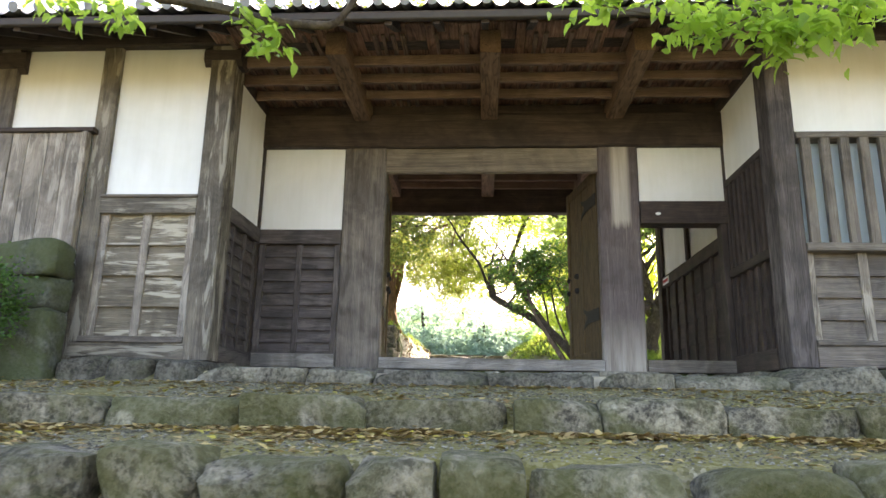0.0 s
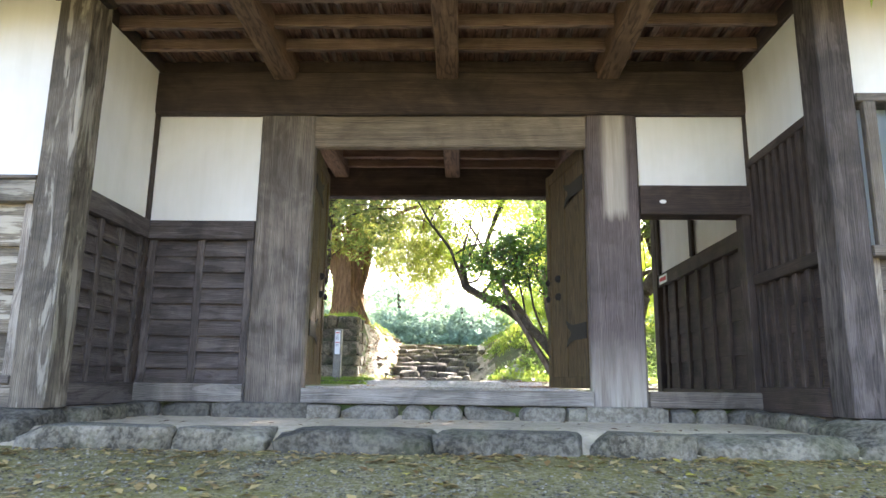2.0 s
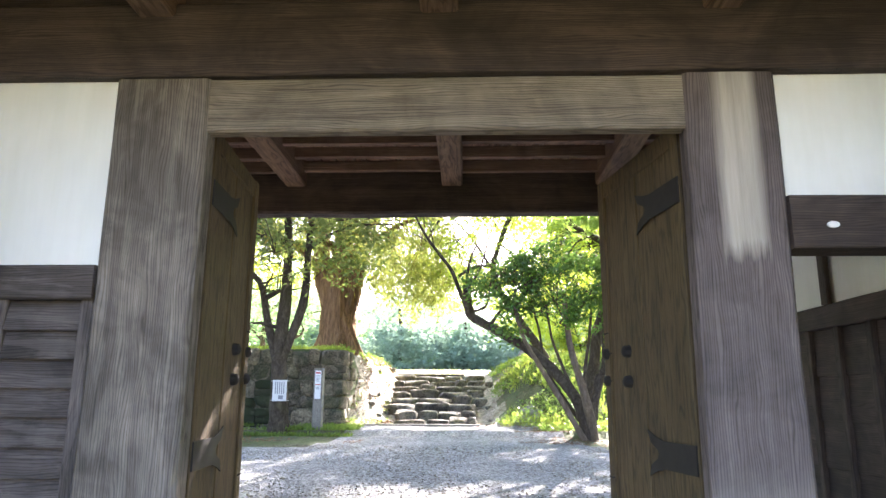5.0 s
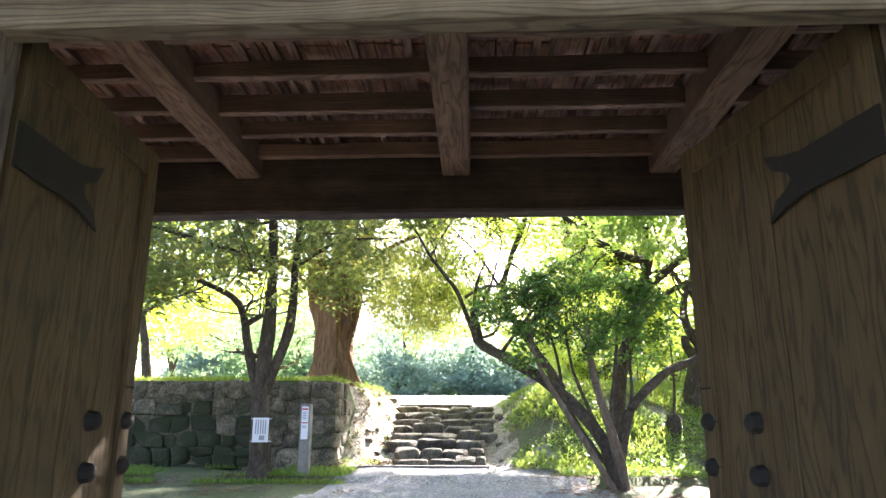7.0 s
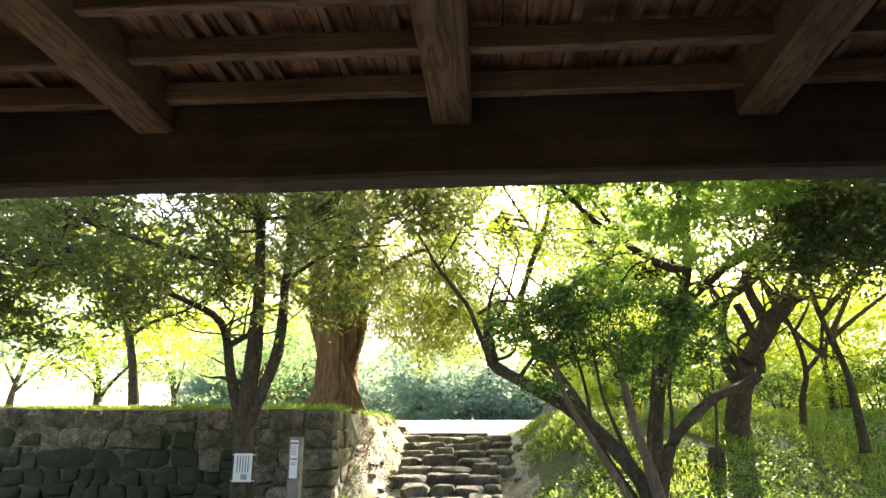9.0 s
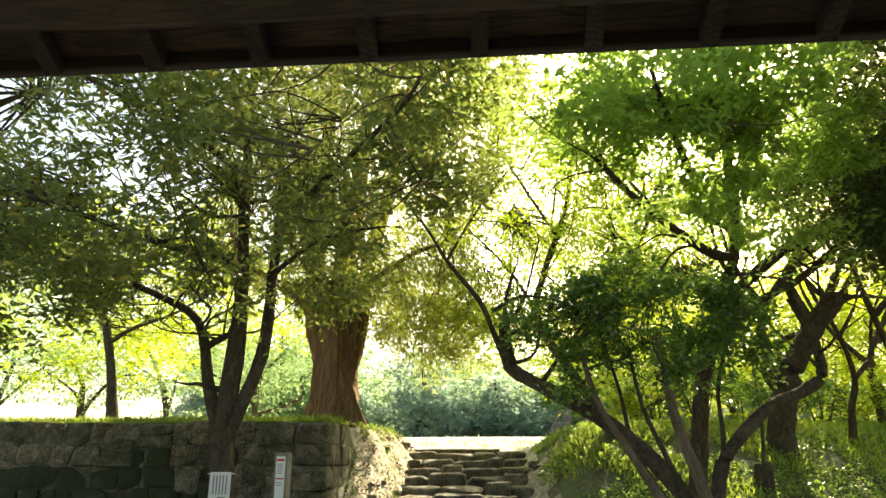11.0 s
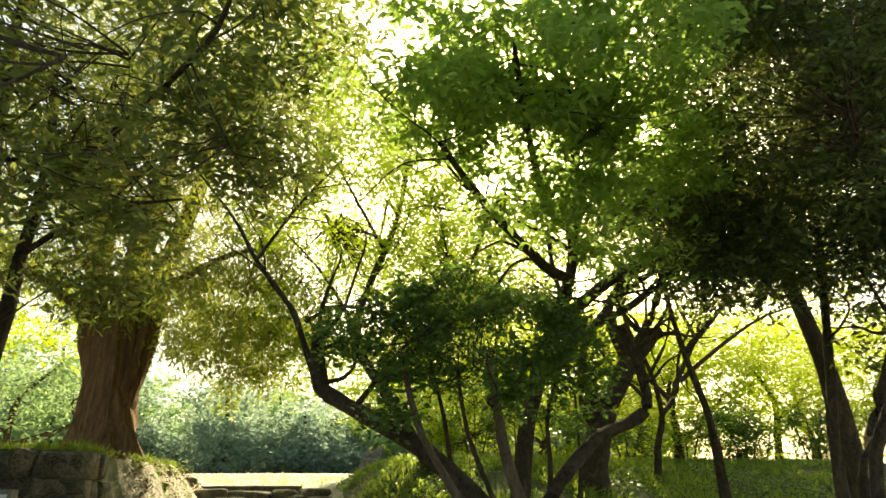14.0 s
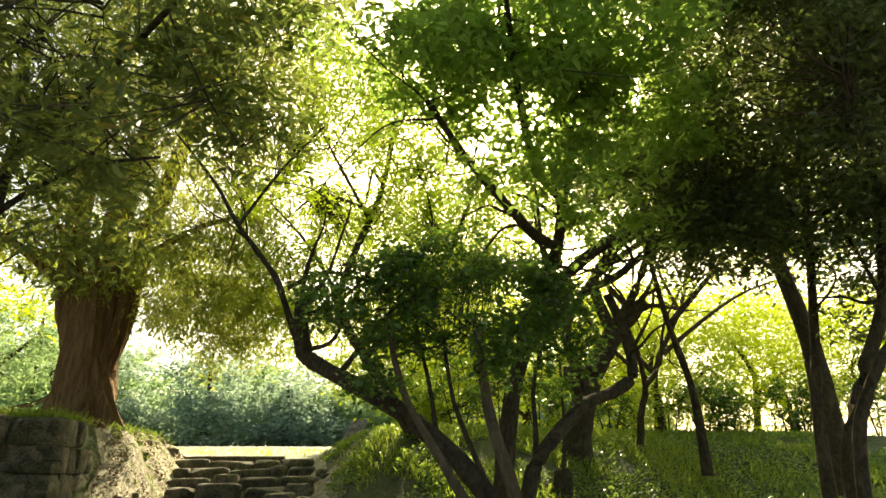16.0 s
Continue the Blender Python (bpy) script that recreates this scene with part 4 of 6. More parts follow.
timber("ridge", (-9.3, 9.3, 8.6, 9.0, 6.6, 6.95), TILE, roof, "stacked ridge tiles", 0.06)


# ---- the two open door leaves ----
def door_leaf(name, hinge, far, label):
    """A plank leaf from its hinge side to its free side, standing open inwards."""
    d = group_at(name, (hinge[0], hinge[1], 2.09), label, "gate door", "structure")
    a, b = Vector((*hinge, 0)), Vector((*far, 0))
    u = (b - a).normalized()
    n = Vector((-u.y, u.x, 0))
    if n.x * (1 if a.x < 0 else -1) < 0:
        n = -n                       # towards the way through
    length = (b - a).length

    def piece(nm, s0, s1, t0, t1, z0, z1, mat, lab="", c=0.006):
        vs, fs = block(s0, s1, t0, t1, z0, z1, c, 0.003)
        vs = [tuple(a + u * p + n * q + Vector((0, 0, r))) for p, q, r in vs]
        if u.cross(n).z < 0:
            fs = [f[::-1] for f in fs]
        return part(nm, Geo().add(vs, fs), mat, d, lab)
    k = 4
    for i in range(k):
        piece("plank", 0.09 + (length - 0.18) * i / k, 0.09 + (length - 0.18) * (i + 1) / k - 0.004, -0.02, 0.02 - 0.004 * (i % 2), 2.14, 4.4, DOORW["z"])
    piece("stile", 0, 0.10, -0.04, 0.035, 2.09, 4.44, DOORW["z"])
    piece("stile", length - 0.10, length, -0.04, 0.035, 2.09, 4.44, DOORW["z"])
    piece("top_rail", 0.10, length - 0.10, -0.04, 0.03, 4.32, 4.44, DOORW["z"])
    piece("bottom_rail", 0.10, length - 0.10, -0.04, 0.03, 2.09, 2.2, DOORW["z"])
    for z in (2.62, 4.05):
        # fish-tail strap
        prof = [(0.0, -0.075), (0.36, -0.075), (0.46, -0.095), (0.56, -0.13), (0.52, -0.06), (0.44, -0.025), (0.42, 0.0), (0.44, 0.025), (0.52, 0.06), (0.56, 0.13), (0.46, 0.095), (0.36, 0.075), (0.0, 0.075)]
        vs = [tuple(a + u * p + n * t + Vector((0, 0, z + q))) for t in (0.036, 0.044) for p, q in prof]
        m = len(prof)
        fs = [tuple(range(m)), tuple(range(2 * m - 1, m - 1, -1))] + [(i, (i + 1) % m, m + (i + 1) % m, m + i) for i in range(m)]
        part("hinge_strap", Geo().add(vs, fs), IRON, d, "black iron fish-tail strap")
    for z, at in ((3.03, 0.68), (3.22, 0.68), (3.04, 0.95), (3.22, 0.95)):
        c0 = a + u * (length * at) + n * 0.02
        v, f, _w = tube([c0 + Vector((0, 0, z)), c0 + n * 0.035 + Vector((0, 0, z)), c0 + n * 0.05 + Vector((0, 0, z))], [0.042, 0.035, 0.01], 10)
        part("boss", Geo().add(v, f), IRON, d, "iron boss")
    for z in (2.42, 3.36):
        for i in range(4):
            c0 = a + u * (length - 0.088 + 0.024 * i) + n * 0.036 + Vector((0, 0, z))
            v, f, _w = tube([c0, c0 + n * 0.006], [0.006, 0.004], 6)
            part("nail", Geo().add(v, f), IRON, d)
    return d


door_leaf("door_1", (-1.26, 8.06), (-1.35, 9.15), "open plank gate leaf with black iron straps")
door_leaf("door_2", (1.40, 8.06), (1.19, 9.24), "open brown plank gate leaf with black iron straps")


# ---- retaining wall, path steps ----
rw = group_at("retaining_wall", (-7, 21, 2.2), "old mossy retaining wall of fitted fieldstones with grass on top", "stone wall", "structure")
wrng = np.random.default_rng(11)
tops = [1.92, 2.24, 2.62, 2.92, 3.3, 3.66, 4.03]
for row in range(6):
    x = -2.8
    while x > -15:
        # quoins at the end, then rubble of mixed sizes with wavering beds
        w = wrng.uniform(0.5, 0.78) if x > -2.85 else wrng.uniform(0.24, 0.62)
        mid = x - w / 2
        za = tops[row] + (0.11 * noise.noise(Vector((mid * 1.3, row, 4.0))) if row else 0.0)
        zb = tops[row + 1] + (0.11 * noise.noise(Vector((mid * 1.3, row + 1, 4.0))) if row < 5 else wrng.uniform(-0.05, 0.03))
        cuts = [za, zb] if w < 0.5 or zb - za < 0.3 or wrng.uniform() < 0.6 else [za, za + (zb - za) * wrng.uniform(0.4, 0.6), zb]
        # low stones on the left are mossy and also coloured darker for shade
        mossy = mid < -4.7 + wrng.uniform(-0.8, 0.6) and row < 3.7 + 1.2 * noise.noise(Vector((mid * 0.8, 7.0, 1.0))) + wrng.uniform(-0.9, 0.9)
        for z0, z1 in zip(cuts, cuts[1:]):
            part("stone", Geo().add(*stone(x - w - 0.012, x + 0.012, 20.95 + 0.05 * (z0 - 2) + wrng.uniform(-0.04, 0.04), 21.45, z0 - 0.012, z1 + 0.012, 0.08, 14.0, True, wrng.uniform(0, 99))), MOSS_SHADE_STONE if mossy else WALL_STONE, rw, smooth=True)
        x -= w
for row in range(6):
    y = 21.4
    while y < 24.6 - 0.45 * row:
        w = wrng.uniform(0.35, 0.7)
        part("stone", Geo().add(*stone(-3.15, -2.82 + wrng.uniform(-0.03, 0.03), y, y + w, tops[row] - 0.01, tops[row + 1] + 0.01, 0.08, 7.0, False, wrng.uniform(0, 99))), WALL_STONE, rw, smooth=True)
        y += w
core = part("core", Geo().add(*block(-15, -2.95, 21.06, 21.6, 1.9, 3.95, 0.05, 0)), WALL_STONE, rw)

stairs = group_at("stone_steps", (-0.8, 22, 2.2), "worn fieldstone steps climbing the bank in sunlight", "steps", "structure")
srng = np.random.default_rng(21)
for k in range(8):
    y, zt = 22.0 + 0.8 * k, 2.36 + 0.178 * k
    xa, xb = -1.75 - 0.09 * k, 0.35 + 0.07 * k
    stone_row("stone", stairs, xa + srng.uniform(-0.15, 0.1), xb + srng.uniform(-0.1, 0.2), y, y + 0.86, zt - 0.34, zt, (0.35, 1.0), STAIR_STONE, srng, gap=0.012, zvar=0.045, rough=0.1, power=8, yvar=0.14)
timber("timber_edge", (-2.35, 0.5, 21.35, 21.5, 2.1, 2.25), POSTWOOD, stairs, "pale squared timber edging")
timber("top_slab", (-2.45, 0.1, 28.55, 28.9, 3.4, 3.68), STAIR_STONE, stairs, "long flat top slab", 0.03, 0.02)

# ---- signs ----
sp = group_at("sign_post", (-3.02, 19.2, 2.05), "square grey wooden post with a white printed panel", "sign post")
timber("post", (-3.12, -2.92, 19.2, 19.4, 2.0, 3.5), POSTWOOD, sp)
panel = timber("panel", (-3.085, -2.955, 19.19, 19.199, 2.85, 3.45), WHITE, sp, "white panel with red and grey print", 0.002, 0)
timber("red_bar", (-3.075, -2.965, 19.184, 19.189, 3.385, 3.415), RED, panel, "red line of print", 0.001, 0)
timber("red_bar", (-3.075, -2.965, 19.184, 19.189, 3.14, 3.16), RED, panel, "red line of print", 0.001, 0)
for k in range(7):
    z = 3.35 - 0.03 * k if k < 5 else 3.1 - 0.03 * (k - 5)
    timber("text_bar", (-3.065, -2.985, 19.185, 19.189, z - 0.012, z), INK, panel, "grey line of print", 0.001, 0)
notice = group_at("notice", (-3.78, 18.95, 2.8), "white paper notice tied round a tree trunk with string", "notice")
sheet = timber("sheet", (-3.93, -3.63, 18.95, 18.956, 2.80, 3.24), PAPER, notice, "", 0.001, 0)
for k in range(5):
    timber("text_bar", (-3.88 + 0.045 * k, -3.86 + 0.045 * k, 18.945, 18.949, 2.95, 3.2), INK, sheet, "column of print", 0.001, 0)
timber("text_bar", (-3.8, -3.7, 18.945, 18.949, 2.84, 2.92), INK, sheet, "large print", 0.001, 0)
for z in (3.22, 2.82):
    v, f, _w = tube([(-3.97, 18.97, z), (-3.78, 18.94, z), (-3.58, 18.97, z)], [0.006, 0.006, 0.006], 5)
    part("string", Geo().add(v, f), PAPER, notice)
plate = group_at("name_plate", (2.05, 7.86, 3.84), "small white oval plate on the wicket lintel", "plate")
v, f, _w = tube([(2.07, 7.872, 3.80), (2.07, 7.862, 3.80)], [0.034, 0.03], 12)
v = [(a, c, 3.80 + (d - 3.80) * 0.55) for a, c, d in v]
part("disc", Geo().add(v, f), WHITE, plate)
tagn = group_at("warning_label", (2.87, 10.9, 3.55), "small red and white label at the end of the passage wall", "label")
label_plate = timber("plate", (2.872, 2.878, 10.55, 10.88, 3.47, 3.58), WHITE, tagn, "", 0.001, 0)
timber("red_bar", (2.868, 2.871, 10.58, 10.85, 3.50, 3.55), RED, label_plate, "red print", 0.001, 0)

# ---- trees and shrubs beyond the gate ----
tree("evergreen_tree", (-3.85, 19.2, 2.1), [
    ([(-3.83, 19.2, 2.0), (-3.85, 19.2, 3.0), (-3.9, 19.2, 3.8), (-3.82, 19.2, 5.1), (-3.82, 19.2, 6.0), (-3.85, 19.0, 8.0), (-3.67, 18.5, 9.3)], 0.20, 0.05),
    ([(-3.9, 19.2, 3.5), (-4.2, 19.2, 4.5), (-4.42, 19.1, 5.4), (-5.1, 18.6, 5.8), (-6.4, 18.2, 6.3)], 0.11, 0.025),
    ([(-3.85, 19.2, 3.7), (-3.46, 19.3, 4.9), (-3.42, 19.4, 6.1), (-3.44, 19.6, 7.7), (-3.7, 19.8, 9.3)], 0.12, 0.04),
    ([(-4.3, 19.15, 5.0), (-3.95, 19.2, 5.2)], 0.06, 0.05),
    ([(-3.86, 19.2, 6.3), (-4.52, 18.2, 6.3), (-5.3, 17.2, 6.45), (-7, 16.2, 6.9)], 0.07, 0.02),
    ([(-3.82, 19.0, 7.7), (-4.3, 18.0, 7.9), (-4.8, 17.0, 8.0), (-6.5, 15.5, 8.6)], 0.06, 0.015),
    ([(-3.44, 19.6, 7.2), (-2.2, 18.2, 7.4), (-1.0, 16.2, 7.2), (-0.6, 15.0, 6.9)], 0.06, 0.012),
    ([(-3.42, 19.4, 6.2), (-2.4, 18.6, 6.5), (-1.3, 17.6, 6.3)], 0.045, 0.012),
    ([(-3.7, 18.6, 9.0), (-2.5, 16.8, 9.3), (-1.5, 15.2, 8.9)], 0.05, 0.012)],
    [((-5.6, 18.2, 7.7), (4.2, 3.0, 2.3), 520), ((-2.2, 17.2, 7.6), (2.3, 2.4, 1.6), 190), ((-6.5, 17.2, 6.0), (3.0, 1.8, 0.7), 190), ((-7.2, 18.0, 5.4), (2.4, 1.4, 0.45), 60), ((-8.8, 19, 7.2), (3.0, 2.0, 1.4), 170),
     # the ball at (-5, 14, 9.4) is added unseen canopy that shades the wall
     ((-3.2, 17.0, 10.2), (5.5, 4.5, 1.4), 420), ((-5.0, 14.0, 9.4), (4.0, 1.8, 1.0), 160), ((-9.5, 18, 7.5), (2.5, 2.5, 2.5), 120), ((-2.6, 18.2, 5.9), (1.6, 1.0, 0.6), 45), ((-0.6, 16.5, 8.4), (1.3, 2.0, 1.2), 90), ((-0.8, 18, 7.4), (0.9, 1.2, 0.9), 70)],
    L_EVER, "dark broadleaf evergreen with a forked trunk beside the stone wall", seed=3, size=0.15, per=24, spread=0.30, aspect=0.36, shape=6, squash=0.6, branches=5)
tree("cedar_tree", (-4.0, 26.6, 4.0), [
    ([(-3.95, 26.6, 3.6), (-4.05, 26.6, 4.6), (-4.1, 26.6, 6.0), (-4.15, 26.6, 7.4)], 0.64, 0.46),
    ([(-4.0, 26.5, 5.2), (-4.55, 26.6, 6.6), (-4.75, 26.6, 8.6), (-4.6, 26.6, 11.8), (-4.4, 26.6, 15)], 0.36, 0.12),
    ([(-4.0, 26.5, 6.6), (-3.9, 26.5, 8.6), (-3.55, 26.5, 11), (-3.4, 26.5, 15)], 0.34, 0.10),
    ([(-3.9, 26.5, 5.0), (-3.55, 26.6, 6.6), (-3.3, 26.6, 8.4), (-2.75, 26.6, 10.7), (-2.2, 26.6, 14)], 0.32, 0.10),
    ([(-4.0, 26.5, 5.6), (-3.62, 26.3, 4.6), (-3.2, 26.15, 4.05), (-2.75, 26.0, 3.75)], 0.36, 0.09),
    ([(-4.05, 26.5, 5.4), (-4.5, 26.4, 4.5), (-4.95, 26.3, 3.85)], 0.36, 0.1),
    ([(-4.0, 26.5, 5.4), (-3.9, 26.1, 4.5), (-3.8, 25.7, 3.85)], 0.34, 0.1),
    ([(-4.6, 26.2, 7.0), (-5.6, 25.5, 7.8), (-7, 24.6, 8.3)], 0.12, 0.03),
    ([(-3.4, 26.2, 7.6), (-2.0, 25.2, 8.2), (-0.9, 24.4, 8.3)], 0.10, 0.02)],
    [((-3.6, 26.2, 8.6), (3.4, 1.8, 1.5), 280), ((-3.5, 25.6, 11.5), (4.2, 3.0, 2.4), 640), ((-1.6, 24.8, 7.4), (1.5, 1.2, 1.6), 150), ((-1.5, 26.6, 7.0), (1.9, 1.0, 1.5), 150), ((-0.3, 26.2, 7.0), (1.5, 0.9, 1.4), 100), ((-1.6, 27.6, 7.4), (2.0, 1.0, 1.2), 150), ((-4.1, 25.5, 7.2), (1.0, 0.5, 0.4), 16),
     ((-3.0, 26, 15), (4.5, 3.5, 2.5), 300), ((-5.8, 25.5, 9.0), (2.2, 2.0, 1.6), 120)],
    L_CEDAR, "old cedar with reddish fluted trunk in several stems", bark_mat=CEDAR_BARK, seed=4, size=0.15, per=46, spread=0.30, aspect=0.22, flat=0.2, droop=0.7,
    sides=36, squash=0.9, knobs=0.22, twigs=0.5, flute=0.16, gap=-0.1, branches=3)
tree("camellia_tree", (2.5, 18.4, 2.1), [
    ([(2.62, 18.4, 1.9), (2.5, 18.4, 2.6), (2.2, 18.7, 3.2), (1.6, 19.1, 3.85), (0.8, 19.6, 4.4), (0.3, 19.95, 4.72), (0.22, 19.92, 4.95)], 0.12, 0.10),
    ([(0.27, 19.95, 4.75), (0.2, 19.9, 5.1), (0.19, 19.9, 5.44)], 0.10, 0.08),
    ([(0.24, 20.05, 4.75), (0.0, 20.1, 5.4), (-0.2, 20.2, 5.88), (-0.76, 20.6, 6.7), (-1.2, 21.0, 7.5), (-1.9, 21.2, 8.4)], 0.055, 0.015),
    ([(0.0, 20.2, 5.7), (0.5, 20.2, 5.95), (1.1, 20.0, 5.8)], 0.035, 0.02),
    ([(-0.76, 20.6, 6.7), (-0.2, 20.5, 7.6), (0.4, 20.3, 8.3)], 0.03, 0.012),
    ([(2.75, 18.3, 1.9), (2.5, 18.3, 3.1), (2.3, 18.5, 4.0), (2.24, 18.6, 4.9)], 0.10, 0.045, PALE_BARK),
    ([(2.55, 18.25, 2.0), (1.95, 18.3, 3.05), (1.4, 18.6, 4.05), (1.2, 18.7, 4.8)], 0.065, 0.03, PALE_BARK),
    ([(2.6, 18.6, 2.1), (2.95, 19.0, 3.2), (3.18, 19.0, 3.6), (3.84, 19.4, 4.1), (4.5, 19.8, 4.35), (4.86, 19.9, 4.6), (4.86, 20.0, 5.2), (4.62, 20.0, 5.8)], 0.10, 0.075),
    ([(2.6, 18.5, 2.2), (2.3, 18.7, 3.2), (2.0, 18.9, 4.1), (1.9, 19.0, 4.9)], 0.045, 0.02),
    ([(2.65, 18.6, 2.3), (2.65, 18.9, 3.3), (2.8, 19.0, 4.2), (2.9, 19.1, 5.0)], 0.05, 0.02),
    ([(2.5, 18.6, 2.4), (1.9, 18.9, 3.4), (1.75, 19.1, 4.3), (1.6, 19.2, 5.0)], 0.04, 0.018),
    ([(2.75, 18.7, 2.4), (3.1, 19.2, 3.6), (3.15, 19.3, 4.4), (3.4, 19.3, 5.1)], 0.045, 0.018)],
    [((0.7, 19.3, 5.15), (0.6, 0.5, 0.3), 24), ((1.15, 19.0, 5.55), (0.65, 0.5, 0.25), 26), ((1.5, 18.7, 4.85), (0.55, 0.5, 0.3), 26), ((2.0, 18.9, 5.45), (0.6, 0.5, 0.3), 34), ((2.55, 18.7, 5.0), (0.6, 0.6, 0.35), 38), ((3.1, 19.1, 5.55), (0.55, 0.5, 0.35), 30), ((3.55, 19.2, 5.0), (0.5, 0.5, 0.35), 26),
     ((1.7, 19.4, 5.8), (0.6, 0.5, 0.18), 18), ((2.6, 19.3, 5.7), (0.7, 0.5, 0.2), 22), ((2.3, 19.2, 6.12), (0.5, 0.4, 0.22), 14), ((1.4, 19.3, 5.95), (0.35, 0.3, 0.18), 8), ((3.0, 19.4, 6.0), (0.4, 0.35, 0.2), 9), ((3.3, 19.5, 5.6), (0.5, 0.5, 0.2), 14), ((1.2, 18.8, 4.4), (0.5, 0.4, 0.2), 12), ((2.3, 18.5, 4.5), (0.5, 0.4, 0.2), 16), ((3.3, 19.2, 4.45), (0.5, 0.4, 0.2), 14), ((0.5, 19.6, 5.65), (0.4, 0.4, 0.2), 9), ((3.95, 19.5, 5.5), (0.35, 0.4, 0.3), 12), ((2.2, 18.8, 4.9), (1.4, 0.6, 0.6), 14)],
    L_BUSH, "dark glossy camellia with many bare leaning stems", bark_mat=BARK, seed=6, size=0.095, per=30, gap=0.08, spread=0.2, aspect=0.5, squash=0.7, flat=0.4, branches=3)
tree("leaning_tree", (5.82, 24.2, 3.7), [
    ([(5.80, 24.2, 3.3), (5.83, 24.2, 3.8), (5.95, 24.2, 4.4), (6.19, 24.2, 5.05), (6.56, 24.2, 5.72), (6.88, 24.2, 6.15), (7.35, 24.2, 6.68)], 0.28, 0.2),
    ([(6.85, 24.2, 6.1), (7.3, 24.2, 6.6), (7.6, 24.1, 6.78)], 0.2, 0.15),
    ([(6.75, 24.2, 6.2), (6.4, 24.1, 7.2), (6.93, 23.8, 7.97), (7.7, 23.4, 8.4), (8.9, 23.0, 8.9)], 0.13, 0.05),
    ([(6.15, 24.2, 4.95), (5.88, 24.2, 5.38), (5.70, 24.1, 5.93), (5.80, 24.0, 6.5), (6.36, 23.8, 7.27), (7.2, 23.4, 7.9), (8.3, 23.0, 8.4)], 0.13, 0.05),
    ([(5.98, 24.2, 4.7), (5.72, 24.15, 5.1), (5.7, 24.15, 5.35)], 0.12, 0.10),
    ([(6.9, 24.2, 6.3), (7.5, 24.0, 7.4), (7.8, 23.8, 8.6), (8.0, 23.6, 10.0)], 0.11, 0.04),
    ([(5.8, 24.0, 6.5), (5.2, 23.8, 7.4), (4.9, 23.6, 8.6)], 0.07, 0.02)],
    [((8.6, 23.2, 9.3), (2.0, 1.5, 0.7), 70), ((6.8, 23.5, 9.9), (2.0, 1.5, 0.8), 70), ((9.5, 23.0, 8.4), (1.2, 1.0, 0.4), 24)],
    L_DARK, "thick gnarled leaning tree with a sawn stub on the bank", seed=8, size=0.12, per=34, spread=0.3, aspect=0.45, flat=0.6, squash=0.5, branches=4, gap=0.05)
tree("fresh_leaf_tree", (3.05, 20.5, 2.6), [
    ([(3.0, 20.6, 2.3), (3.1, 20.5, 3.26), (3.23, 20.5, 4.24), (3.44, 20.4, 5.05), (3.7, 20.2, 5.9), (3.72, 19.6, 6.4), (3.5, 18.8, 6.9), (3.1, 17.6, 7.5), (2.8, 16.4, 8.2)], 0.15, 0.05),
    ([(3.7, 20.2, 5.8), (4.4, 19.8, 6.4), (5.04, 19.4, 6.75), (5.6, 19.0, 7.0), (6.4, 18.6, 7.4)], 0.10, 0.04),
    ([(3.44, 20.4, 5.0), (4.1, 20.0, 5.7), (4.8, 19.8, 6.1), (5.5, 19.2, 6.75), (5.9, 18.8, 7.1)], 0.08, 0.03),
    ([(3.72, 19.6, 6.35), (3.2, 19.0, 6.25), (2.5, 18.2, 6.35), (1.9, 17.6, 6.55), (1.3, 17.0, 6.9)], 0.085, 0.03),
    ([(3.6, 19.0, 6.75), (2.8, 18.0, 6.9), (2.2, 16.8, 7.1), (1.7, 15.6, 7.2)], 0.07, 0.02),
    ([(3.5, 18.8, 6.9), (3.3, 17.4, 7.2), (3.5, 16.0, 7.6)], 0.06, 0.02),
    ([(2.5, 18.2, 6.35), (2.1, 18.4, 7.0), (1.6, 18.4, 7.7)], 0.04, 0.015)],
    [((1.3, 17.0, 7.3), (1.0, 1.0, 0.4), 34), ((2.4, 17.2, 8.0), (1.5, 1.2, 0.45), 52), ((2.2, 16.8, 7.1), (1.2, 1.0, 0.35), 44), ((3.3, 17.0, 7.5), (1.2, 1.0, 0.4), 46), ((3.0, 17.2, 6.6), (1.0, 0.9, 0.3), 32), ((3.9, 17.3, 7.0), (0.8, 0.9, 0.35), 28),
     ((2.3, 17.0, 6.2), (0.7, 0.7, 0.2), 10), ((3.8, 17.6, 6.2), (0.8, 0.8, 0.22), 16), ((1.0, 17.2, 8.4), (1.3, 1.0, 0.35), 28), ((3.6, 16.6, 8.5), (1.6, 1.0, 0.4), 46), ((2.2, 15.6, 8.4), (1.8, 0.9, 0.35), 50), ((1.6, 15.6, 6.9), (0.8, 0.8, 0.25), 16), ((2.9, 15.6, 7.3), (1.0, 0.8, 0.3), 24)],
    L_FRESH, "slim dark-stemmed tree with layers of fresh bright green leaves", seed=8, size=0.12, per=46, spread=0.26, aspect=0.48, shape=6, flat=0.8, squash=0.3, branches=6, gap=-0.02)
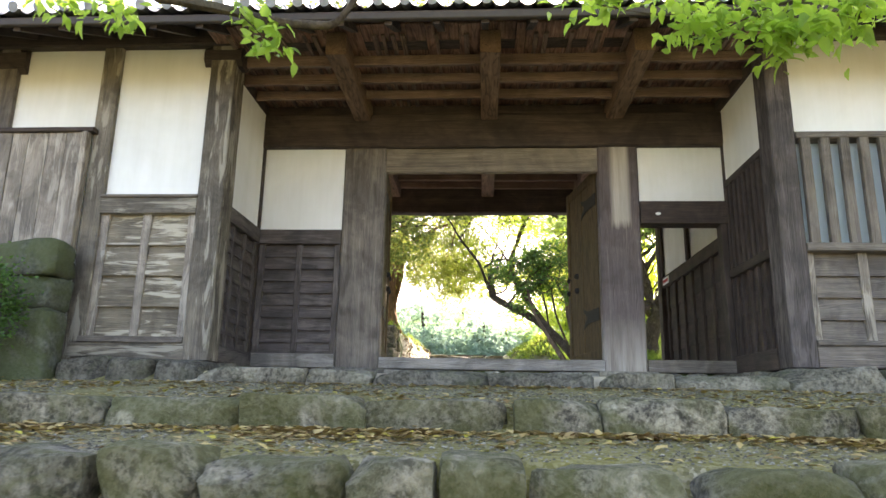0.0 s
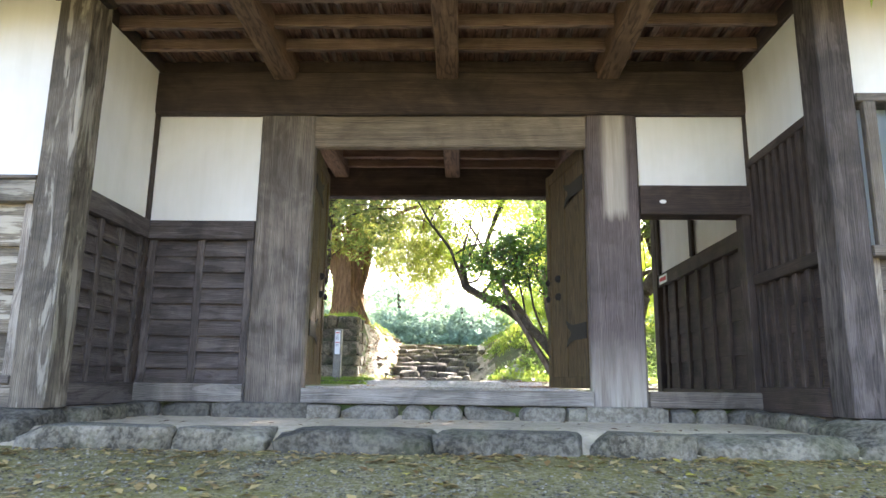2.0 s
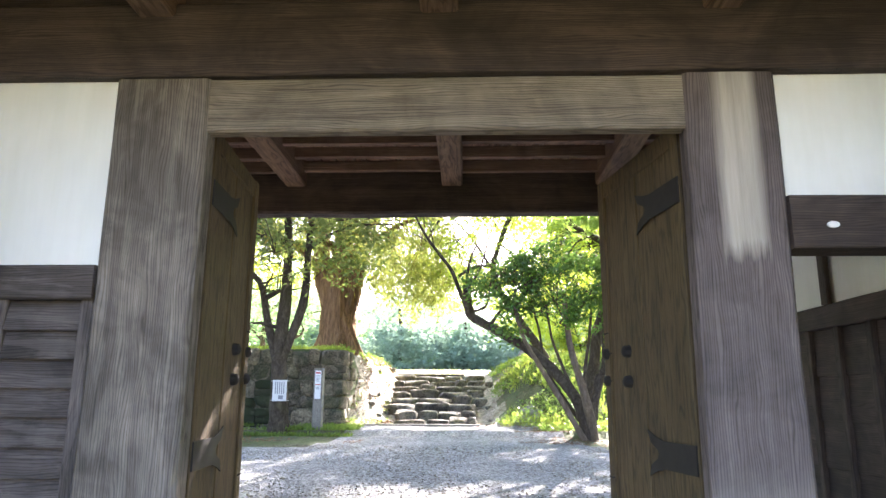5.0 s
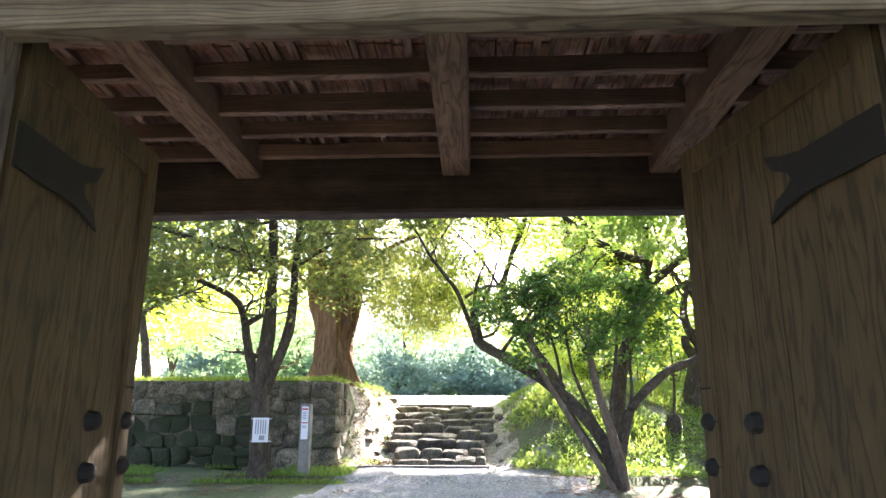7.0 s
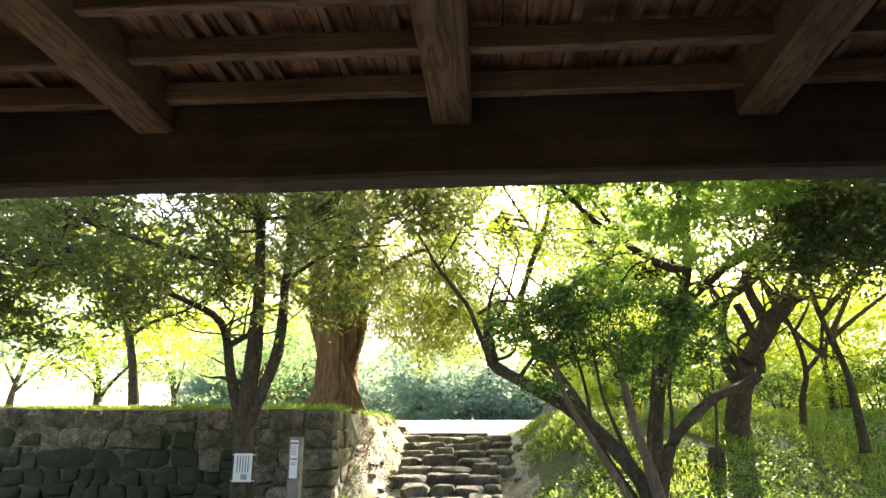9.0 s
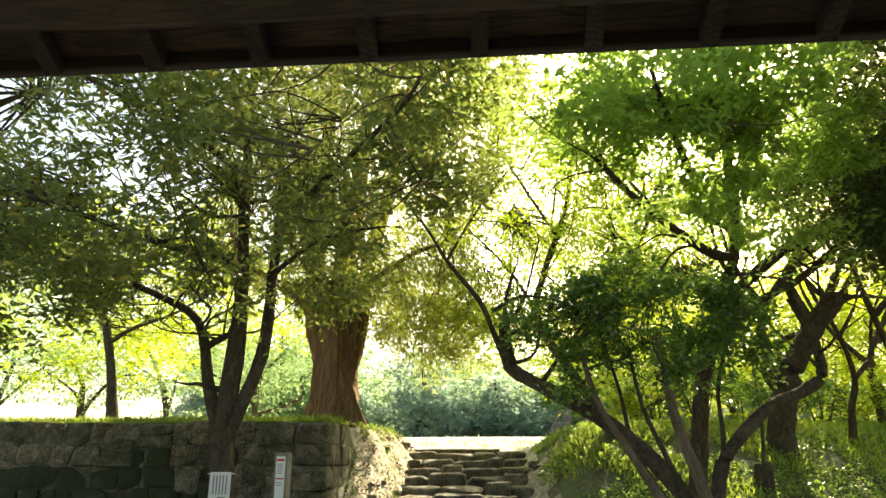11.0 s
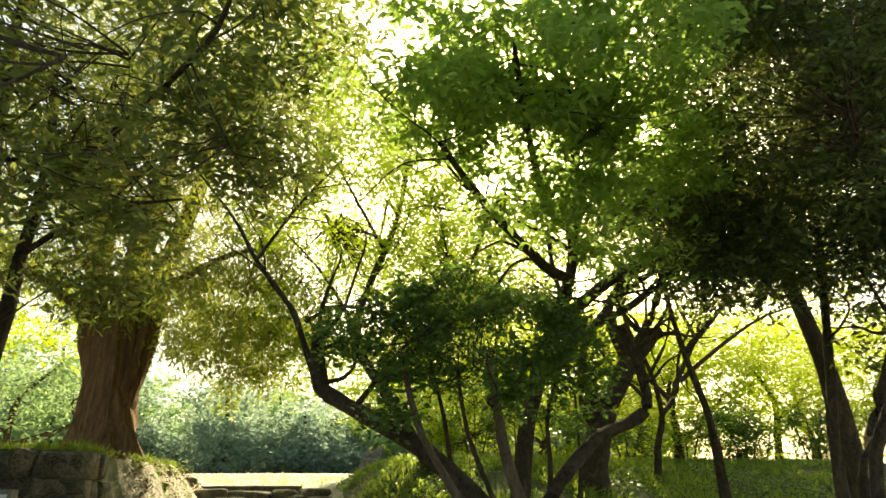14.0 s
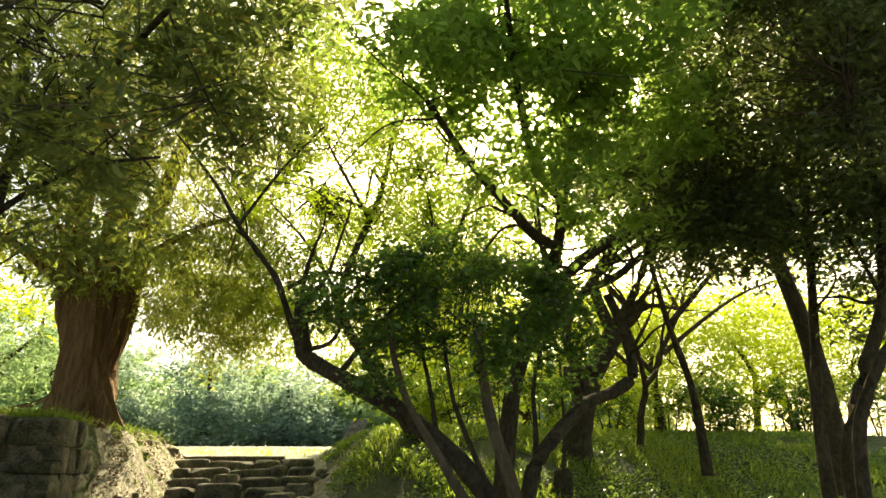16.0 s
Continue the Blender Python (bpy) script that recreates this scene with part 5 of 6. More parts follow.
tree("shade_tree", (7, 18.6, 3.0), [
    ([(7.0, 19.0, 2.3), (7.03, 19.0, 3.9), (7.2, 19.0, 5.0), (7.4, 19.0, 6.5), (7.1, 18.5, 7.6), (6.8, 18, 9)], 0.085, 0.04),
    ([(6.47, 18.0, 2.3), (6.5, 18.0, 3.5), (6.97, 18.0, 4.5), (7.2, 17.7, 5.5), (7.13, 17.4, 7.4), (7, 17, 9)], 0.10, 0.055),
    ([(6.13, 17.5, 2.3), (6.2, 17.5, 3.6), (6.45, 17.3, 4.4), (6.9, 17.0, 5.1), (7.6, 16.6, 6.4)], 0.085, 0.04),
    ([(7.4, 19.0, 6.3), (6.2, 18.6, 6.9), (5.2, 18.2, 6.8)], 0.05, 0.015)],
    [((6.9, 17.6, 7.5), (2.2, 2.2, 1.7), 640), ((5.4, 16.8, 8.4), (1.7, 1.8, 1.3), 330), ((8.8, 17.5, 6.8), (2.2, 2.2, 2.6), 480), ((7.2, 16.5, 10), (3.4, 2.5, 1.4), 380), ((5.6, 18.8, 6.4), (1.2, 0.9, 0.7), 120), ((5.0, 19.0, 7.3), (1.2, 0.9, 1.0), 90), ((5.2, 19.6, 7.6), (1.2, 0.9, 0.6), 80), ((8.3, 17.4, 5.2), (0.6, 0.6, 0.8), 30)],
    L_DARK, "dense dark evergreen with several thin trunks", seed=9, size=0.115, per=46, spread=0.28, aspect=0.38, squash=0.7, branches=7, gap=0.0)
tree("slender_tree", (-9.3, 25.6, 4.0), [
    ([(-9.2, 25.6, 3.8), (-9.35, 25.6, 4.9), (-9.65, 25.6, 6.2), (-9.9, 25.6, 6.9), (-10.5, 25.8, 7.6), (-11, 26, 8.6)], 0.14, 0.05),
    ([(-9.65, 25.6, 6.2), (-9.0, 25.6, 6.6), (-8.2, 25.7, 6.9), (-7.2, 26, 7.6)], 0.06, 0.025)],
    [((-11, 27, 9.0), (4, 2.5, 1.6), 260), ((-9.5, 27.5, 7.0), (2.6, 1.5, 0.6), 60), ((-11.5, 27, 7.6), (4.5, 2, 1.4), 200), ((-7.2, 28, 7.6), (2.4, 1.5, 1.3), 130), ((-12, 28.5, 6.2), (3.5, 1.5, 0.9), 120), ((-8, 27, 9.2), (2.5, 2, 1.2), 110)],
    L_MAPLE, "slender maple on the upper ground", seed=10, size=0.14, per=26, spread=0.45, squash=0.35, flat=0.7)
tree("bank_sapling_tree", (7.6, 25, 3.7), [
    ([(7.6, 25, 3.4), (7.7, 25, 4.4), (7.88, 25, 5.1), (7.7, 25, 6.1), (7.2, 24.9, 7.1), (6.9, 24.8, 8.2)], 0.085, 0.03),
    ([(7.88, 25, 5.1), (8.3, 25, 5.6), (8.5, 25, 6.5), (9.0, 24.9, 7.4)], 0.06, 0.02),
    ([(7.7, 25, 6.0), (8.2, 24.9, 6.9), (8.3, 24.8, 8.0)], 0.05, 0.015)],
    [((7.6, 24.8, 8.2), (1.4, 1.0, 0.6), 26)],
    L_LIGHT, "thin dark forked tree on the crest of the bank", seed=17, size=0.11, per=26, spread=0.3, squash=0.3, flat=0.75, branches=3)
tree("thin_maple", (9.4, 27, 4.2), [
    ([(9.4, 27, 3.9), (9.35, 27, 4.8), (9.32, 27, 5.8), (10.0, 27, 7.0), (10.43, 27, 7.9), (10.8, 27, 9.4)], 0.10, 0.04),
    ([(9.35, 27, 5.6), (8.6, 27, 6.4), (8.1, 27, 7.2), (7.7, 26.8, 8.4)], 0.07, 0.025),
    ([(9.6, 27, 6.2), (10.6, 26.8, 7.0), (12, 26.6, 7.9), (13.5, 26.4, 8.4)], 0.07, 0.02),
    ([(10.2, 27, 7.4), (9.7, 27, 8.6), (9.6, 27, 9.8)], 0.06, 0.02)],
    [((10, 27, 10.5), (4, 2.5, 1.5), 180), ((13, 27, 9), (2.5, 2, 1.2), 80)],
    L_MAPLE, "thin forked maple on the grassy bank", seed=12, size=0.14, per=26, spread=0.45, squash=0.3, flat=0.75, branches=5)

tree("green_maple", (2.9, 24.3, 3.5), [
    ([(2.9, 24.3, 3.2), (2.2, 24.2, 4.4), (1.5, 24.1, 5.4), (0.95, 24, 6.4), (1.25, 24, 7.6), (1.7, 24, 8.8), (2.0, 24, 10.5)], 0.13, 0.04),
    ([(1.5, 24.1, 5.4), (2.6, 24, 6.8), (3.4, 24, 8.2), (4.0, 24, 10)], 0.08, 0.025),
    ([(0.97, 24, 6.5), (0.3, 23.8, 7.5), (-0.5, 23.6, 8.3)], 0.045, 0.012),
    ([(1.5, 24, 8.2), (0.8, 23.6, 9.2), (0.2, 23.4, 10.2)], 0.04, 0.012)],
    [((1.3, 24, 7.4), (2.2, 1.8, 1.6), 210), ((1.4, 23, 9.2), (1.8, 1.5, 1.2), 160), ((2.6, 26, 6.4), (2.2, 1.2, 0.9), 110), ((4.5, 28, 8.6), (3.0, 1.5, 1.6), 210), ((1.5, 28, 9.5), (2.0, 1.5, 1.5), 120), ((-0.3, 23, 8.0), (1.2, 1.0, 1.0), 50), ((3.4, 24.5, 7.7), (2.4, 2.0, 1.4), 190), ((4.3, 25, 8.9), (1.9, 1.6, 1.1), 150), ((3.2, 27, 8.4), (1.8, 1.4, 1.0), 110), ((4.2, 24.5, 10.0), (1.9, 1.5, 1.2), 85), ((2.6, 26, 10.4), (1.8, 1.5, 1.2), 50), ((0.4, 24, 10.5), (2.2, 2.0, 1.2), 120), ((6.4, 26.5, 9.6), (2.6, 2.2, 1.0), 80), ((2.5, 30, 10.5), (3, 2, 1.3), 100), ((-0.4, 25.5, 8.6), (1.6, 1.4, 1.0), 60), ((0.1, 25.4, 6.3), (1.0, 0.9, 0.8), 40), ((1.1, 25.2, 12.3), (1.6, 1.2, 1.0), 150), ((0.9, 25.2, 10.8), (1.3, 1.2, 0.9), 90), ((1.8, 31, 6.2), (1.6, 1.0, 1.0), 60), ((3.4, 29.5, 5.6), (1.6, 0.8, 0.7), 60)],
    L_LIGHT, "light green maple with thin curving limbs on the bank", seed=14, size=0.12, per=22, gap=0.08, spread=0.36, squash=0.35, flat=0.7, branches=5)
tree("green_maple", (8.2, 23.5, 3.6), [
    ([(8.2, 23.5, 3.2), (8.1, 23.5, 4.8), (7.6, 23.4, 6.4), (7.2, 23.2, 8.2), (7.2, 23, 10.5)], 0.09, 0.03),
    ([(7.7, 23.4, 6.2), (8.8, 23.2, 7.4), (9.8, 23, 8.8)], 0.07, 0.02)],
    [((7.6, 23.4, 8.0), (2.0, 1.8, 1.2), 110), ((10.2, 23, 9.0), (2.6, 2.0, 1.6), 170)],
    L_LIGHT, "light green maple high over the bank", seed=15, size=0.12, per=22, gap=0.08, spread=0.36, squash=0.35, flat=0.7)

tree("oak_tree", (9.5, 21.5, 3.2), [
    ([(9.5, 21.5, 2.9), (9.3, 21.5, 5.5), (8.6, 21.4, 8.0), (8.2, 21.2, 10.2), (8.4, 21, 12)], 0.2, 0.04),
    ([(8.6, 21.4, 8.0), (9.4, 21, 10), (10, 20.6, 12)], 0.09, 0.03)],
    [((9.6, 21, 11.4), (3.2, 2.4, 1.6), 330), ((10.8, 21, 8.5), (2.0, 2.0, 2.2), 220)],
    L_EVER, "tall dark oak rising over the bank", seed=16, size=0.13, per=34, spread=0.36, squash=0.5, flat=0.5, branches=4)

# maples in full sun behind the bank
brng = np.random.default_rng(31)
spots = [(4.4, 32.5, 3.2), (8.0, 33.5, 3.8), (12, 32.0, 3.7), (16.5, 33, 4.0), (20, 30, 3.6), (14, 38, 5.2), (6.5, 39, 5.2), (22, 38, 5), (-9, 35, 3.6), (-14, 32, 3.0), (-15, 40, 4.4), (-18.5, 29, 3.3), (9.5, 45, 6.5), (18, 45, 6.5), (27, 33, 4.5), (-21, 37, 5)]
for k, (x, y, h) in enumerate(spots):
    gz = float(ground_z(x, y))
    a = brng.uniform(-0.7, 0.7, 8)
    s2, s3 = brng.uniform(0.6, 1.4), brng.uniform(0.5, 1.3)
    dense = 0.7 if x < -5 else 1.1
    tree("maple_tree", (x, y, gz), [
        ([(x, y, gz - 0.1), (x + a[0] * 0.3, y, gz + h * 0.3), (x + a[1], y, gz + h * 0.7), (x + a[2] * 2, y, gz + h)], 0.17, 0.04),
        ([(x + a[0] * 0.3, y, gz + h * 0.3), (x + s2 + a[3], y + a[6], gz + h * 0.5), (x + 1.6 * s2 + a[4], y + a[6], gz + h * 0.72), (x + 2.3 * s2, y + a[5], gz + h * 0.8)], 0.09, 0.015),
        ([(x + a[0] * 0.3, y, gz + h * (0.38 + 0.1 * a[5])), (x - s3 + a[5], y + a[7], gz + h * 0.62), (x - 2 * s3 + a[4], y + a[7], gz + h * 0.9)], 0.08, 0.015)],
        [((x, y, gz + h * 0.75), (3.2, 2.4, h * 0.34), int(190 * dense)), ((x + 1.5, y - 0.5, gz + h * 1.1), (2.6, 2.2, h * 0.3), int(120 * dense)), ((x - 1.6, y, gz + h * 1.2), (2.4, 2.2, h * 0.3), int(110 * dense)),
         ((x + 0.5, y - 0.8, gz + h * 0.4), (3.0, 1.6, h * 0.3), int(70 * dense) if x > 5 else 5)],
        L_MAPLE if x > -5 else L_FAR_HAZE, "yellow-green maple glowing in the sun" if x > -5 else "maple on the bright upper ground, haze painted into its pale leaves", seed=100 + k, size=0.18, per=20, spread=0.5, squash=0.3, flat=0.75, group="maples behind the bank", twigs=0.15, sides=6)

# low shrubs along the top of the bank
srng2 = np.random.default_rng(37)
for k in range(14):
    x, y = 3.4 + 1.0 * k + srng2.uniform(-0.4, 0.4), 27.6 + srng2.uniform(-0.5, 0.9)
    gz, hh = float(ground_z(x, y)), srng2.uniform(0.8, 1.5)
    tree("low_shrub", (x, y, gz), [([(x + 0.1 * j, y, gz - 0.1), (x + 0.3 * j, y, gz + hh * 0.5), (x + 0.5 * j, y, gz + hh)], 0.025, 0.008) for j in (-1, 0, 1)],
         [((x, y, gz + hh * 0.7), (0.95, 0.6, hh * 0.6), 46), ((x + srng2.uniform(-0.5, 0.5), y - 0.2, gz + hh), (0.5, 0.4, hh * 0.35), 14)],
         L_BUSH if k % 3 else L_LIGHT, "low green shrub along the top of the bank", "shrub", size=0.09, per=34, spread=0.2, seed=400 + k, group="shrubs on the bank", twigs=0.2, sides=5, knobs=0.1)

# far woods on rising ground, with distance haze painted into the leaf colours
frng = np.random.default_rng(41)
for k in range(27):
    x = -30 + 2.4 * k + frng.uniform(-1.5, 1.5)
    y = 68 + frng.uniform(0, 10) + 6 * (k % 2)
    gz = float(ground_z(x, y))
    h = frng.uniform(4.5, 9.5) + (0 if -16 < x < 12 else 4)
    tree("far_tree", (x, y, gz), [([(x, y, gz - 0.3), (x + 0.2, y, gz + h * 0.4), (x, y, gz + h * 0.8)], 0.35, 0.1)],
         [((x, y, gz + h * 0.5), (4.0, 3.0, h * 0.42), 110), ((x + 1, y - 2, gz + h * 0.22), (4.2, 2.0, h * 0.24), 130)],
         L_FAR_HAZE if frng.uniform() < 0.55 else L_FARB_HAZE, "bluish-green tree in the far wood, haze painted into its leaves", seed=200 + k, size=0.34, per=34, spread=0.7, squash=0.6, group="far wood", twigs=0.0, sides=6, aspect=0.6)
hill_rng = np.random.default_rng(43)
hill = [((-40 + 12 * i, 120 + 8 * (i % 3), 12 + 3 * (i % 2)), (11, 8, 9), 150) for i in range(9)]
tagged(leaves_object("far_wooded_hill", np.repeat(in_ellipsoids(hill_rng, hill), 14, 0) + hill_rng.normal(0, 1.1, (9 * 150 * 14, 3)), 1.1, L_FARB_HAZE, None, hill_rng, 0.4, 0.6), "wooded hillside far off, haze painted into its pale leaves", "woods", "", "stuff")

fs = group_at("far_stairs", (5, 62, 4.9), "pale stone staircase with side walls climbing the far slope", "steps", "structure")
for k in range(14):
    part("tread", Geo().add(*block(3.7 + 0.1 * k, 4.9 + 0.1 * k, 60 + 0.42 * k, 60.6 + 0.42 * k, 4.6 + 0.17 * k, 4.8 + 0.17 * k + 0.17, 0.02, 0)), STAIR_STONE, fs)

# ---- stumps, low plants ----
def stump(base, r, h, label, lean=0.05):
    t = group_at("tree_stump", base, label, "tree stump")
    x, y, z = base
    v, f, _w = tube([(x, y, z - 0.15), (x + lean * 0.3, y, z + h * 0.4), (x + lean, y, z + h * 0.8), (x + lean, y, z + h)], [r * 1.35, r, r * 0.95, r * 0.7], 12, 0.5)
    part("trunk", Geo().add(v, f), BARK, t, smooth=True)
    return t


stump((4.72, 22.5, 2.72), 0.16, 0.62, "short dark rotten stump on the grassy bank")
v, f, _w = tube([(4.78, 22.5, 3.2), (4.85, 22.5, 4.0), (4.8, 22.4, 5.2)], [0.035, 0.03, 0.02], 6, 0.2)
sap = group_at("sapling", (4.78, 22.5, 3.0), "thin bare sapling growing beside a stump", "sapling")
part("stem", Geo().add(v, f), BARK, sap, smooth=True)

wall_bush_rng = np.random.default_rng(51)
b = group_at("hedge_bush", (-4.4, 5.7, 1.65), "small dense green shrub before the plank wall", "bush")
for k in range(4):
    v, f, _w = tube([(-4.4, 5.7, 1.6), (-4.45 + 0.12 * k - 0.2, 5.7, 2.1), (-4.45 + 0.16 * k - 0.3, 5.65, 2.5)], [0.025, 0.02, 0.008], 5)
    part("stem", Geo().add(v, f), BARK, b, smooth=True)
cl = in_ellipsoids(wall_bush_rng, [((-4.36, 5.7, 2.22), (0.27, 0.25, 0.5), 110)], 0.5, -0.3)
pp = np.repeat(cl, 26, 0)
leaves_object("crown", pp + wall_bush_rng.normal(0, 0.07, pp.shape), 0.045, L_BUSH, b, wall_bush_rng, 0.4, 0.5)
sw = group_at("stone_pier", (-4.6, 6.1, 1.65), "mossy end of a stone revetment before the planks", "stone wall", "structure")
for k, (z0, z1, xr) in enumerate(((1.5, 2.34, -3.97), (2.32, 2.66, -4.04), (2.64, 3.0, -4.02))):
    part("stone", Geo().add(*stone(-4.95, xr, 5.95, 6.36, z0, z1, 0.06, 12, True, k * 5.1)), PIER_STONE, sw, smooth=True)
    part("stone", Geo().add(*stone(-6.2, -4.93, 5.95, 6.36, z0, z1, 0.06, 12, True, k * 3.7)), PIER_STONE, sw, smooth=True)


def sprig_tree():
    """The boughs of a young-leaved tree that hang before the eave; its trunk stands beside the steps."""
    t = group_at("cherry_tree", (6.2, 2.2, 0.5), "fresh-leaved cherry tree with boughs hanging before the eave", "tree")
    r = np.random.default_rng(61)
    limbs = [([(6.2, 2.2, 0.3), (6.1, 2.4, 2.5), (5.6, 2.8, 5.0), (4.8, 3.4, 6.4), (3.0, 4.0, 6.6)], 0.22, 0.06),
             ([(4.8, 3.4, 6.4), (3.6, 4.2, 5.4), (2.9, 4.5, 4.7), (2.3, 4.48, 4.35), (2.15, 4.45, 4.0)], 0.04, 0.004),
             ([(3.0, 4.0, 6.6), (0.5, 4.3, 6.2), (-1.6, 4.5, 5.3), (-2.55, 4.5, 4.66), (-2.35, 4.5, 4.53), (-1.98, 4.5, 4.436), (-1.62, 4.5, 4.333), (-1.27, 4.5, 4.293), (-1.14, 4.5, 4.305), (-1.04, 4.5, 4.417), (-0.96, 4.5, 4.56)], 0.055, 0.024),
             ([(2.5, 4.48, 4.45), (1.9, 4.45, 4.34), (1.3, 4.45, 4.3), (0.8, 4.4, 4.36)], 0.012, 0.003),
             ([(2.6, 4.48, 4.5), (2.75, 4.42, 4.3), (2.7, 4.4, 4.15)], 0.010, 0.003),
             ([(2.1, 4.45, 4.38), (1.75, 4.45, 4.2), (1.5, 4.45, 4.1)], 0.008, 0.002),
             ([(-1.98, 4.5, 4.44), (-1.8, 4.45, 4.32), (-1.6, 4.45, 4.1)], 0.007, 0.002),
             ([(-2.55, 4.5, 4.62), (-2.9, 4.45, 4.5), (-3.0, 4.4, 4.34)], 0.010, 0.003)]
    for i, (pts, r0, r1) in enumerate(limbs):
        n = len(pts)
        v, f, _w = tube(pts, [r0 + (r1 - r0) * k / (n - 1) for k in range(n)], 8, 0.2)
        part("trunk" if i == 0 else "limb", Geo().add(v, f), BARK, t, smooth=True)
    hubs = [((1.9, 4.45, 4.36), (0.75, 0.3, 0.13), 30), ((2.1, 4.45, 4.08), (0.28, 0.2, 0.12), 15), ((2.45, 4.42, 4.24), (0.4, 0.25, 0.16), 24), ((1.5, 4.45, 4.18), (0.3, 0.2, 0.08), 9), ((1.0, 4.4, 4.4), (0.45, 0.2, 0.05), 10),
            ((-1.72, 4.45, 4.3), (0.2, 0.15, 0.12), 6), ((-1.58, 4.45, 4.12), (0.1, 0.1, 0.07), 4), ((-2.85, 4.45, 4.44), (0.3, 0.2, 0.1), 7), ((-3.3, 4.45, 4.5), (0.4, 0.25, 0.05), 5),
            ((3.2, 3.6, 6.2), (2.4, 1.8, 0.9), 200), ((0.5, 4.0, 6.4), (2.2, 1.4, 0.7), 90)]
    cl = in_ellipsoids(r, hubs, 0.0, -0.6)
    pp = np.repeat(cl, 8, 0)
    leaves_object("crown", pp + r.normal(0, 1, pp.shape) * np.array([0.085, 0.08, 0.04]), 0.12, L_CHERRY, t, r, 0.6, 0.55, 0.45, 6)
    return t


sprig_tree()

# ---- ground cover and litter ----
grng = np.random.default_rng(71)


def scatter(n, xr, yr, keep=None):
    x, y = grng.uniform(*xr, n), grng.uniform(*yr, n)
    if keep is not None:
        k = keep(x, y)
        x, y = x[k], y[k]
    return np.stack([x, y, ground_z(x, y)], 1)


def patchy(x, y, f=0.8, lim=-0.1):
    return np.array([noise.noise(Vector((a, b, 3.0)) * f) > lim for a, b in zip(x, y)])


p = scatter(75000, (0.9, 14), (18.0, 28.5), lambda x, y: (y > 19.6 - 0.12 * x) & (x > 1.3 + 0.5 * np.sin(y * 2)) & patchy(x, y, 0.9, -0.4))
p[:, 2] += grng.uniform(0.0, 0.10, len(p))
tagged(leaves_object("ground_cover", p, 0.085, L_COVER, None, grng, 0.6, 0.5, -0.3), "low bright green ground cover on the bank", "ground cover", "", "stuff")
p = scatter(30000, (1.0, 13), (19.5, 28.4), lambda x, y: (x > 1.1 + 0.3 * np.sin(y * 3)) & patchy(x, y, 0.7, 0.0))
tagged(leaves_object("bank_grass", p, 0.19, L_GRASS, None, grng, 0.1, 0.10, -1.0), "long sunlit grass on the bank", "grass", "", "stuff")
p = scatter(16000, (-14, -2.9), (21.2, 23.0))
tagged(leaves_object("grass_wall_top", p, 0.14, L_GRASS, None, grng, 0.1, 0.12, -1.1), "grass along the top of the stone wall", "grass", "", "stuff")
p = scatter(14000, (-9, -2.2), (18.6, 20.95), lambda x, y: patchy(x, y, 0.9, 0.0))
tagged(leaves_object("grass_wall_foot", p, 0.10, L_WEED, None, grng, 0.2, 0.2, -0.9), "green weeds along the foot of the stone wall", "grass", "", "stuff")
p = scatter(4500, (-3.2, -1.5), (21.3, 28.4), lambda x, y: (x < -1.85 - 0.06 * (y - 21)) & patchy(x, y, 1.6, -0.02))
p[:, 2] += grng.uniform(0.0, 0.14, len(p))
tagged(leaves_object("weeds_slope", p, 0.11, L_WEED, None, grng, 0.2, 0.16, -0.6), "thin weeds on the dry slope beside the steps", "grass", "", "stuff")
p = scatter(4500, (-3.2, -1.6), (21.3, 28.4), lambda x, y: patchy(x, y, 1.3, 0.0))
p[:, 2] += grng.uniform(0.02, 0.12, len(p))
tagged(leaves_object("leaf_litter_slope", p, 0.07, L_BROWN, None, grng, 0.6, 0.5, 0.0), "brown fallen leaves on the dry slope", "leaf litter", "", "stuff")
p = scatter(9000, (-15, 25), (29.5, 45), lambda x, y: patchy(x, y, 0.4, 0.05))
tagged(leaves_object("grass_upper", p, 0.16, L_GRASS, None, grng, 0.2, 0.15, -1.0), "sunlit grass on the upper ground", "grass", "", "stuff")
p = scatter(5000, (-7, -1.8), (17.0, 20.8), lambda x, y: patchy(x, y, 1.1, 0.05))
p[:, 2] += 0.01
tagged(leaves_object("leaf_litter", p, 0.07, L_BROWN, None, grng, 0.92, 0.5, 0.0), "brown fallen leaves at the foot of the wall", "leaf litter", "", "stuff")
p = scatter(9000, (1.2, 8), (17.2, 21.5), lambda x, y: patchy(x, y, 1.1, 0.05))
p[:, 2] += 0.01
tagged(leaves_object("leaf_litter_bank", p, 0.07, L_BROWN, None, grng, 0.92, 0.5, 0.0), "brown fallen leaves at the foot of the bank", "leaf litter", "", "stuff")
x = np.concatenate([grng.uniform(-5, 5, 6500), grng.uniform(-5, 5, 3600)])
y = np.concatenate([4.06 - np.abs(grng.normal(0, 0.27, 6500)), grng.uniform(3.0, 6.0, 3600)])
k = patchy(x, y, 1.1, -0.05) | (grng.uniform(0, 1, len(x)) < 0.25)
x, y = x[k], y[k]
p = np.stack([x, y, ground_z(x, y) + 0.012], 1)
tagged(leaves_object("fallen_leaves", p, 0.075, L_DEAD, None, grng, 0.9, 0.55, 0.0), "yellow and brown fallen leaves along the steps", "fallen leaves", "", "stuff")
x = grng.uniform(-3, 3, 500)
y = 6.02 - np.abs(grng.normal(0, 0.1, 500))
p = np.stack([x, y, ground_z(x, y) + 0.012], 1)
